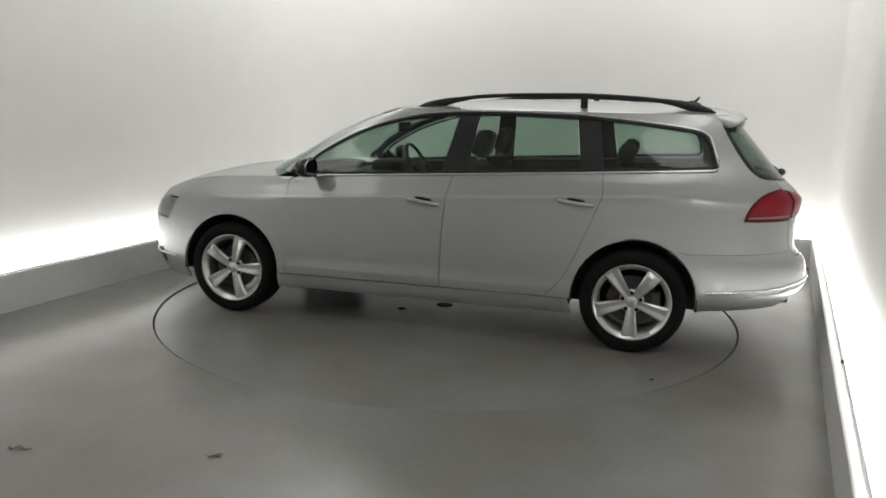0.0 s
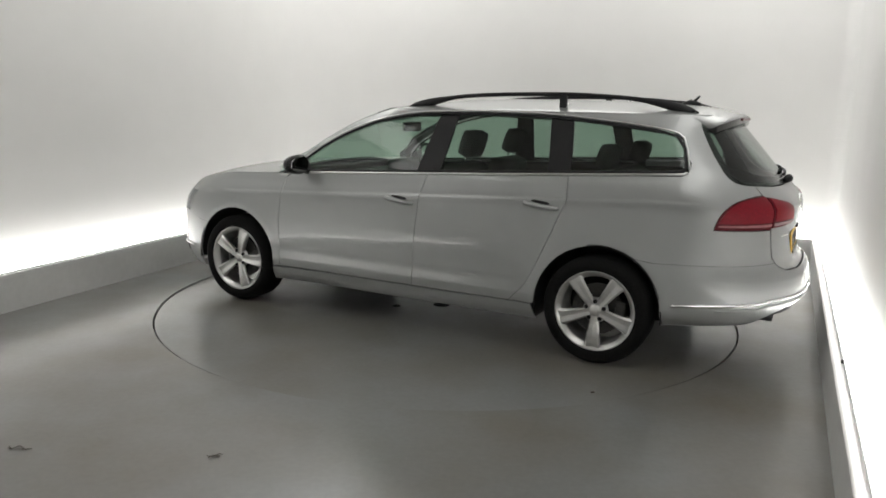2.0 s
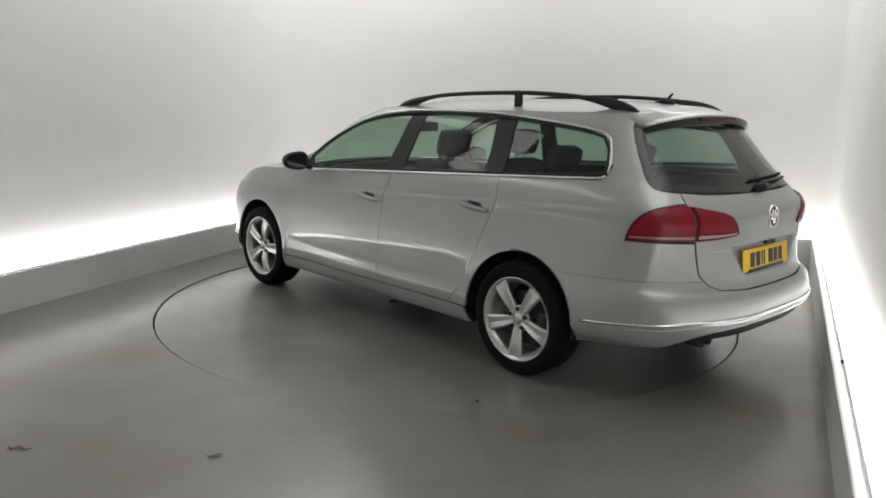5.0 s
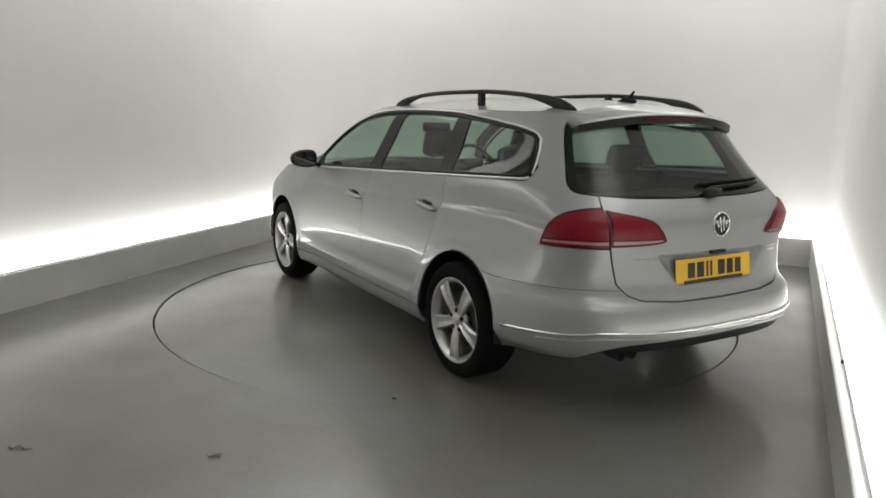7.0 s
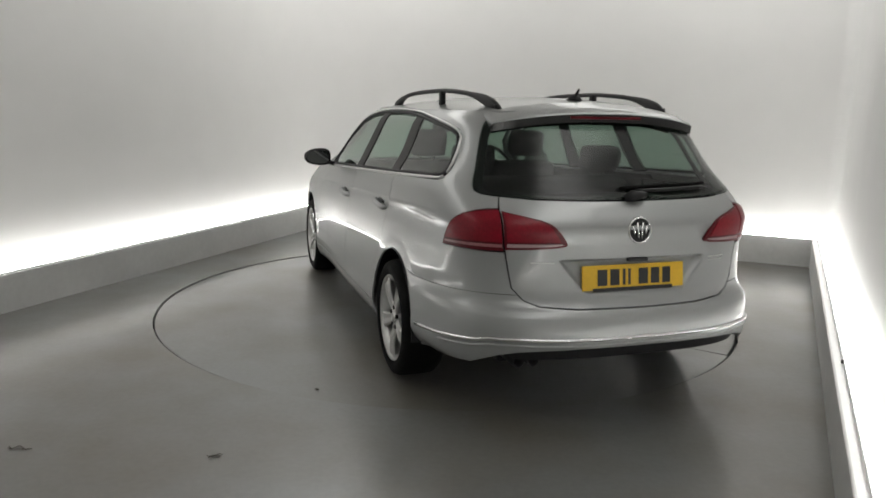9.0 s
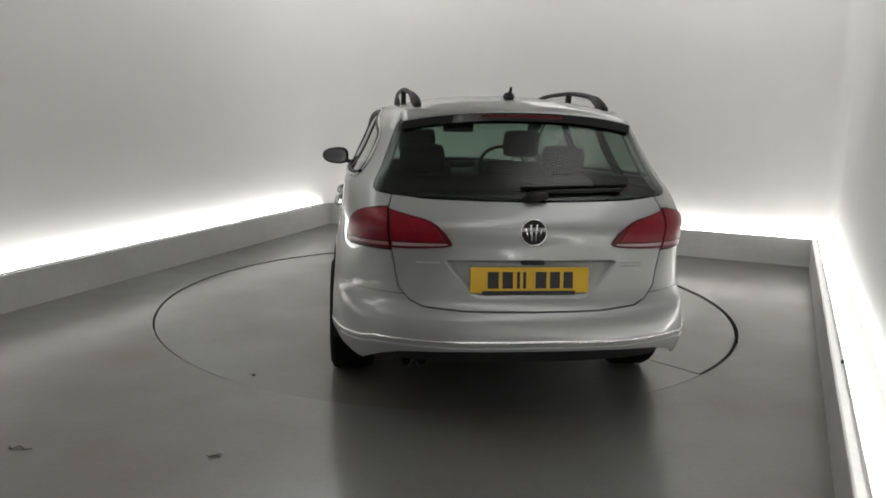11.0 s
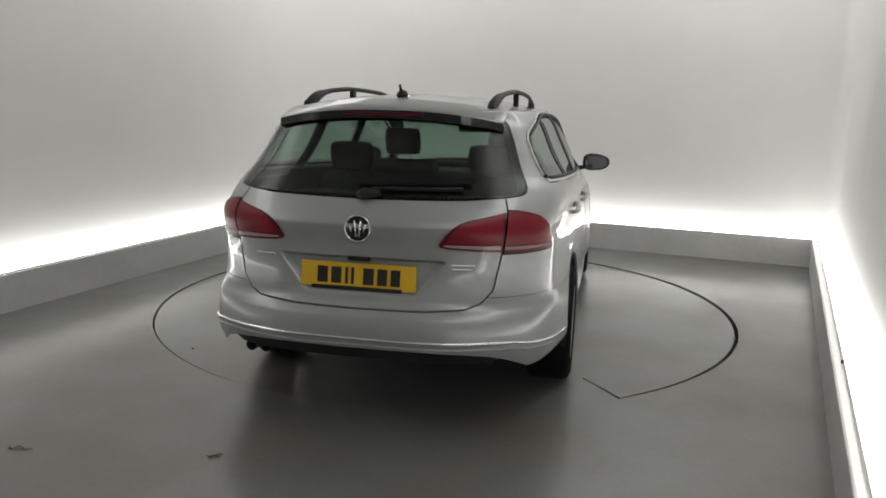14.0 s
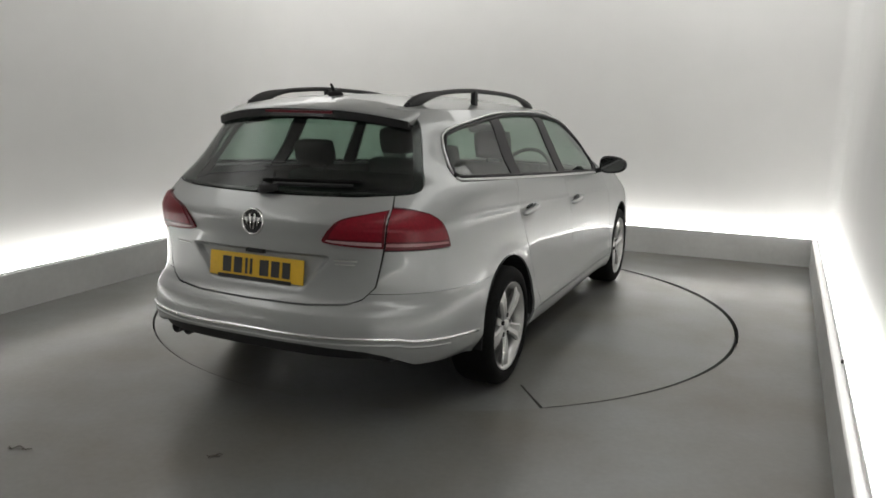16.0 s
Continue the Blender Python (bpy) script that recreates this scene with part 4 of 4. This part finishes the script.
def car_fittings():
    for doors, x, z in ((FDOORS, -.03, .838), (RDOORS, -.99, .880)):
        for s, door in zip((1, -1), doors):
            p = raw(a_side(x, z), z)
            y = p.y
            bm = tube(bmesh.new(), [(x + dx, s * (y + o), z + .012 * dx / .1) for dx, o in ((.105, -.004), (.092, .016), (.06, .025), (0, .028), (-.06, .025), (-.092, .016), (-.105, -.004))],
                      [.009, .013, .014, .014, .014, .013, .009], 10, 1.0)
            h = part("door_handle", bm, M_PAINT, door, "silver door handle", True)
            # no real recess: a black bar stands in for the hollow's shade
            part("handle_shade", tube(bmesh.new(), [(x + dx, s * (y + .001), z + .020 + .012 * dx / .1) for dx in (.055, .04, 0, -.04, -.055)], [.003, .007, .009, .007, .003], 10, 1.1), M_BLACK, h,
                 "black bar for the shade in the handle's hollow", True)
    # mirrors
    for s, door in zip((1, -1), FDOORS):
        bm = bmesh.new()
        bmesh.ops.create_uvsphere(bm, u_segments=24, v_segments=14, radius=1.0)
        for v in bm.verts:
            c = v.co
            k = 1.0 + .18 * c.y
            c.x = c.x * (.062 if c.x > 0 else .03) * k
            c.z = (1 if c.z > 0 else -1) * abs(c.z) ** .75 * .066 * (1 - .20 * c.y)
            c.y = (1 if c.y > 0 else -1) * abs(c.y) ** .8 * .105
        bmesh.ops.transform(bm, matrix=pose(.735, s * .945, 1.028) @ Matrix.Diagonal((1, s, 1, 1)), verts=bm.verts[:])
        mi = part("door_mirror", bm, M_GLOSSBLACK, door, "gloss black door mirror", True)
        bm = bmesh.new()
        n = 28
        ring = []
        for i in range(n):
            a = 2 * math.pi * i / n
            ca, sa = math.cos(a), math.sin(a)
            yy = math.copysign(abs(ca) ** .7, ca) * .086
            ring.append((yy, math.copysign(abs(sa) ** .7, sa) * .050 * (1 - 1.6 * yy)))
        v0 = [bm.verts.new((.703, s * (.945 + y), 1.028 + z)) for y, z in ring]
        v1 = [bm.verts.new((.712, s * (.945 + y), 1.028 + z)) for y, z in ring]
        bm.faces.new(v0)
        for i in range(n):
            bm.faces.new((v0[i], v0[(i + 1) % n], v1[(i + 1) % n], v1[i]))
        part("mirror_glass", bm, M_MIRROR, mi, "mirror glass")
        part("mirror_arm", tube(bmesh.new(), [(.755, s * .80, .972), (.75, s * .85, .985), (.745, s * .90, 1.0)], [.03, .024, .03], 10, .7), M_BLACK, mi, "black mirror arm", True)
    # mud guards of the sill and the floor of the car
    part("underbody", box(bmesh.new(), (-.96, -.80, .175), (.96, .80, .27), .02), M_BLACK, CAR, "dark underbody")
    part("tail_underbody", box(bmesh.new(), (-2.06, -.56, .255), (-1.75, .56, .42), .03), M_BLACK, CAR, "dark underbody")
    part("rear_underbody", box(bmesh.new(), (-1.78, -.49, .185), (-.95, .49, .32), .03), M_BLACK, CAR, "dark rear axle cover")
    part("front_underbody", box(bmesh.new(), (.95, -.49, .17), (2.12, .49, .45), .03), M_BLACK, CAR, "dark engine tray")
    part("nose_backing", box(bmesh.new(), (1.74, -.62, .22), (2.02, .62, .66), .03), M_BLACK, CAR, "dark space behind the nose")
    # black sheets added close behind the panels, so that their gaps look deep in shade
    skin("gap_backing", [S(-.86, .29), S(.94, .29), S(.96, .93), S(.82, belt(.82) - .010), S(-1.20, belt(-1.2) - .010), S(-1.20, .80), S(-1.02, .58)], M_BLACK, CAR, "black sheet added behind the doors for the shade in their gaps", lift=-.016, thick=.003, gap=0, mirror=True)
    skin("tail_gap_backing", [R(.52, .56), S(-2.1, .60), S(-1.99, .80), S(-2.0, 1.02), R(.56, 1.03), R(.54, .8)], M_BLACK, CAR, "black sheet added round the tailgate for the shade in its gaps", lift=-.022, thick=.003, gap=0, mirror=True)
    # inner faces of doors, sides and tailgate
    skin("door_lining", [S(-.86, .28), S(.90, .28), S(.92, .93), S(.80, belt(.8) - .012), S(-1.16, belt(-1.16) - .012), S(-1.16, .78), S(-1.0, .55)], M_TRIM, CAR, "dark door lining", lift=-.07, thick=.004, gap=0, mirror=True)
    skin("load_lining", [S(-1.16, .68), S(-1.7, .68), S(-1.9, .62), R(.66, .66), R(.64, 1.0), S(-1.95, 1.08), S(-1.8, 1.09), S(-1.16, belt(-1.16) - .012)], M_TRIM, CAR, "dark load space lining", lift=-.06, thick=.004, gap=0, mirror=True)
    skin("rear_pillar_lining", [S(-1.80, 1.06), S(-1.97, 1.08), S(-1.88, 1.22), S(-1.78, 1.38), S(-1.62, 1.40), S(-1.72, 1.30), S(-1.79, 1.18)], M_TRIM, CAR, "dark rear pillar lining", lift=-.05, thick=.004, gap=0, mirror=True)
    skin("tailgate_lining", [R(-.58, .58), R(.58, .58), R(.60, 1.02), R(-.60, 1.02)], M_TRIM, CAR, "dark tailgate lining", lift=-.10, thick=.004, gap=0, grid=.08)
    skin("roof_side_lining", [S(x, 1.415) for x in (-1.6, -.8, -.1)] + [S(.05, 1.41), S(.236, 1.345), S(0, 1.39), S(-.52, 1.408), S(-1.1, 1.39), S(-1.6, 1.325)], M_LINER, CAR, "grey roof side lining", lift=-.03, thick=.004, gap=0, mirror=True)


car_fittings()


def seat(x, y, half, rear=False):
    """A car seat: cushion, leaning backrest, headrest on two rods."""
    st = part("rear_seat" if rear else "front_seat", box(bmesh.new(), (x - .05, y - half, .34), (x + .48, y + half, .52), .05), M_SEAT, CAR, "dark grey cloth seat", True)
    lean = pose(x, y, .46, 0, -17, 0)
    part("backrest", box(bmesh.new(), (-.10, -half * .96, 0), (.04, half * .96, .64 if not rear else .62), .05, lean), M_SEAT, st, "dark grey cloth backrest", True)
    n = 1 if not rear else 2
    for i in range(n):
        dy = 0 if n == 1 else (i - .5) * .80
        z0, hh = (.682, .185) if not rear else (.655, .155)
        part("headrest", box(bmesh.new(), (-.075, dy - .125, z0), (.035, dy + .125, z0 + hh), .052, lean), M_SEAT, st, "dark grey headrest", True)
        for k in (-.05, .05):
            part("headrest_rod", tube(bmesh.new(), [lean @ Vector((-.02, dy + k, .58)), lean @ Vector((-.02, dy + k, z0 + .04))], .006, 8), M_CHROME, st, "chrome rod", True)


seat(-.06, .36, .25)
seat(-.06, -.36, .25)
seat(-1.02, 0, .62, True)


def cabin():
    bm = box(bmesh.new(), (.48, -.72, .55), (.98, .72, .93), .06)
    part("dashboard", bm, M_TRIM, CAR, "black dashboard", True)
    part("instrument_hood", box(bmesh.new(), (.50, -.55, .86), (.74, -.19, 1.01), .04), M_TRIM, CAR, "black instrument hood", True)
    m = pose(.40, -.37, .965, 0, -64, 0)
    ring = [m @ Vector((.185 * math.cos(2 * math.pi * i / 32), .185 * math.sin(2 * math.pi * i / 32), 0)) for i in range(32)]
    sw = part("steering_wheel", tube(bmesh.new(), ring, .014, 8, closed=True), M_TRIM, CAR, "black steering wheel", True)
    part("steering_hub", box(bmesh.new(), (-.07, -.09, -.04), (.07, .09, .02), .02, m), M_TRIM, sw, "", True)
    for a in (0, 90, 180):
        d = Vector((math.sin(radians(a)) * -1, math.cos(radians(a)), 0))
        part("steering_spoke", tube(bmesh.new(), [m @ (d * .05), m @ (d * .18)], .012, 8), M_TRIM, sw, "", True)
    part("rear_view_mirror", box(bmesh.new(), (.38, -.13, 1.245), (.41, .11, 1.315), .014), M_BLACK, CAR, "black rear-view mirror", True)
    part("centre_console", box(bmesh.new(), (-.2, -.10, .27), (.6, .10, .58), .03), M_TRIM, CAR, "black centre console", True)
    part("load_cover", box(bmesh.new(), (-2.06, -.62, .955), (-1.42, .62, .972), .006), M_TRIM, CAR, "black load cover")
    part("load_floor", box(bmesh.new(), (-2.16, -.56, .48), (-1.30, .56, .54), .01), M_TRIM, CAR, "black load floor")


cabin()


# ---------------- litter on the floor ----------------
def twig(x, y, size, turn):
    random.seed(int(x * 1000) + 7)
    pts = [Vector((size * (i / 5 - .5), size * .18 * random.uniform(-1, 1), .004 + .004 * random.random())) for i in range(6)]
    bm = tube(bmesh.new(), pts, [.002, .003, .004, .004, .003, .002], 6, .6)
    tube(bm, [pts[1], pts[1] + Vector((-.2 * size, .22 * size, .003))], [.003, .002], 6, .6)
    tube(bm, [pts[3], pts[3] + Vector((.12 * size, -.25 * size, .003))], [.004, .002], 6, .6)
    ob = thing("dry_twig", bm, M_DEBRIS, "small dark dry twig lying on the floor", "twig", "", True, "litter on the floor")
    ob.matrix_basis = pose(x, y, 0.006, 0, 0, turn)
    return ob


twig(-1.745, 2.855, .10, 0)
twig(-.922, 2.825, .06, 35)


def motions():
    table, car = [], []
    n = 64
    for i in range(n + 1):
        t = SECONDS * i / n
        turn = pose(DISC[0], DISC[1], 0, 0, 0, YAW0 + YAW_RATE * t)
        table.append((t, turn))
        car.append((t, turn @ pose(*CAR_OFFSET, RIDE)))
    walk(TABLE, table)
    walk(CAR, car)


motions()
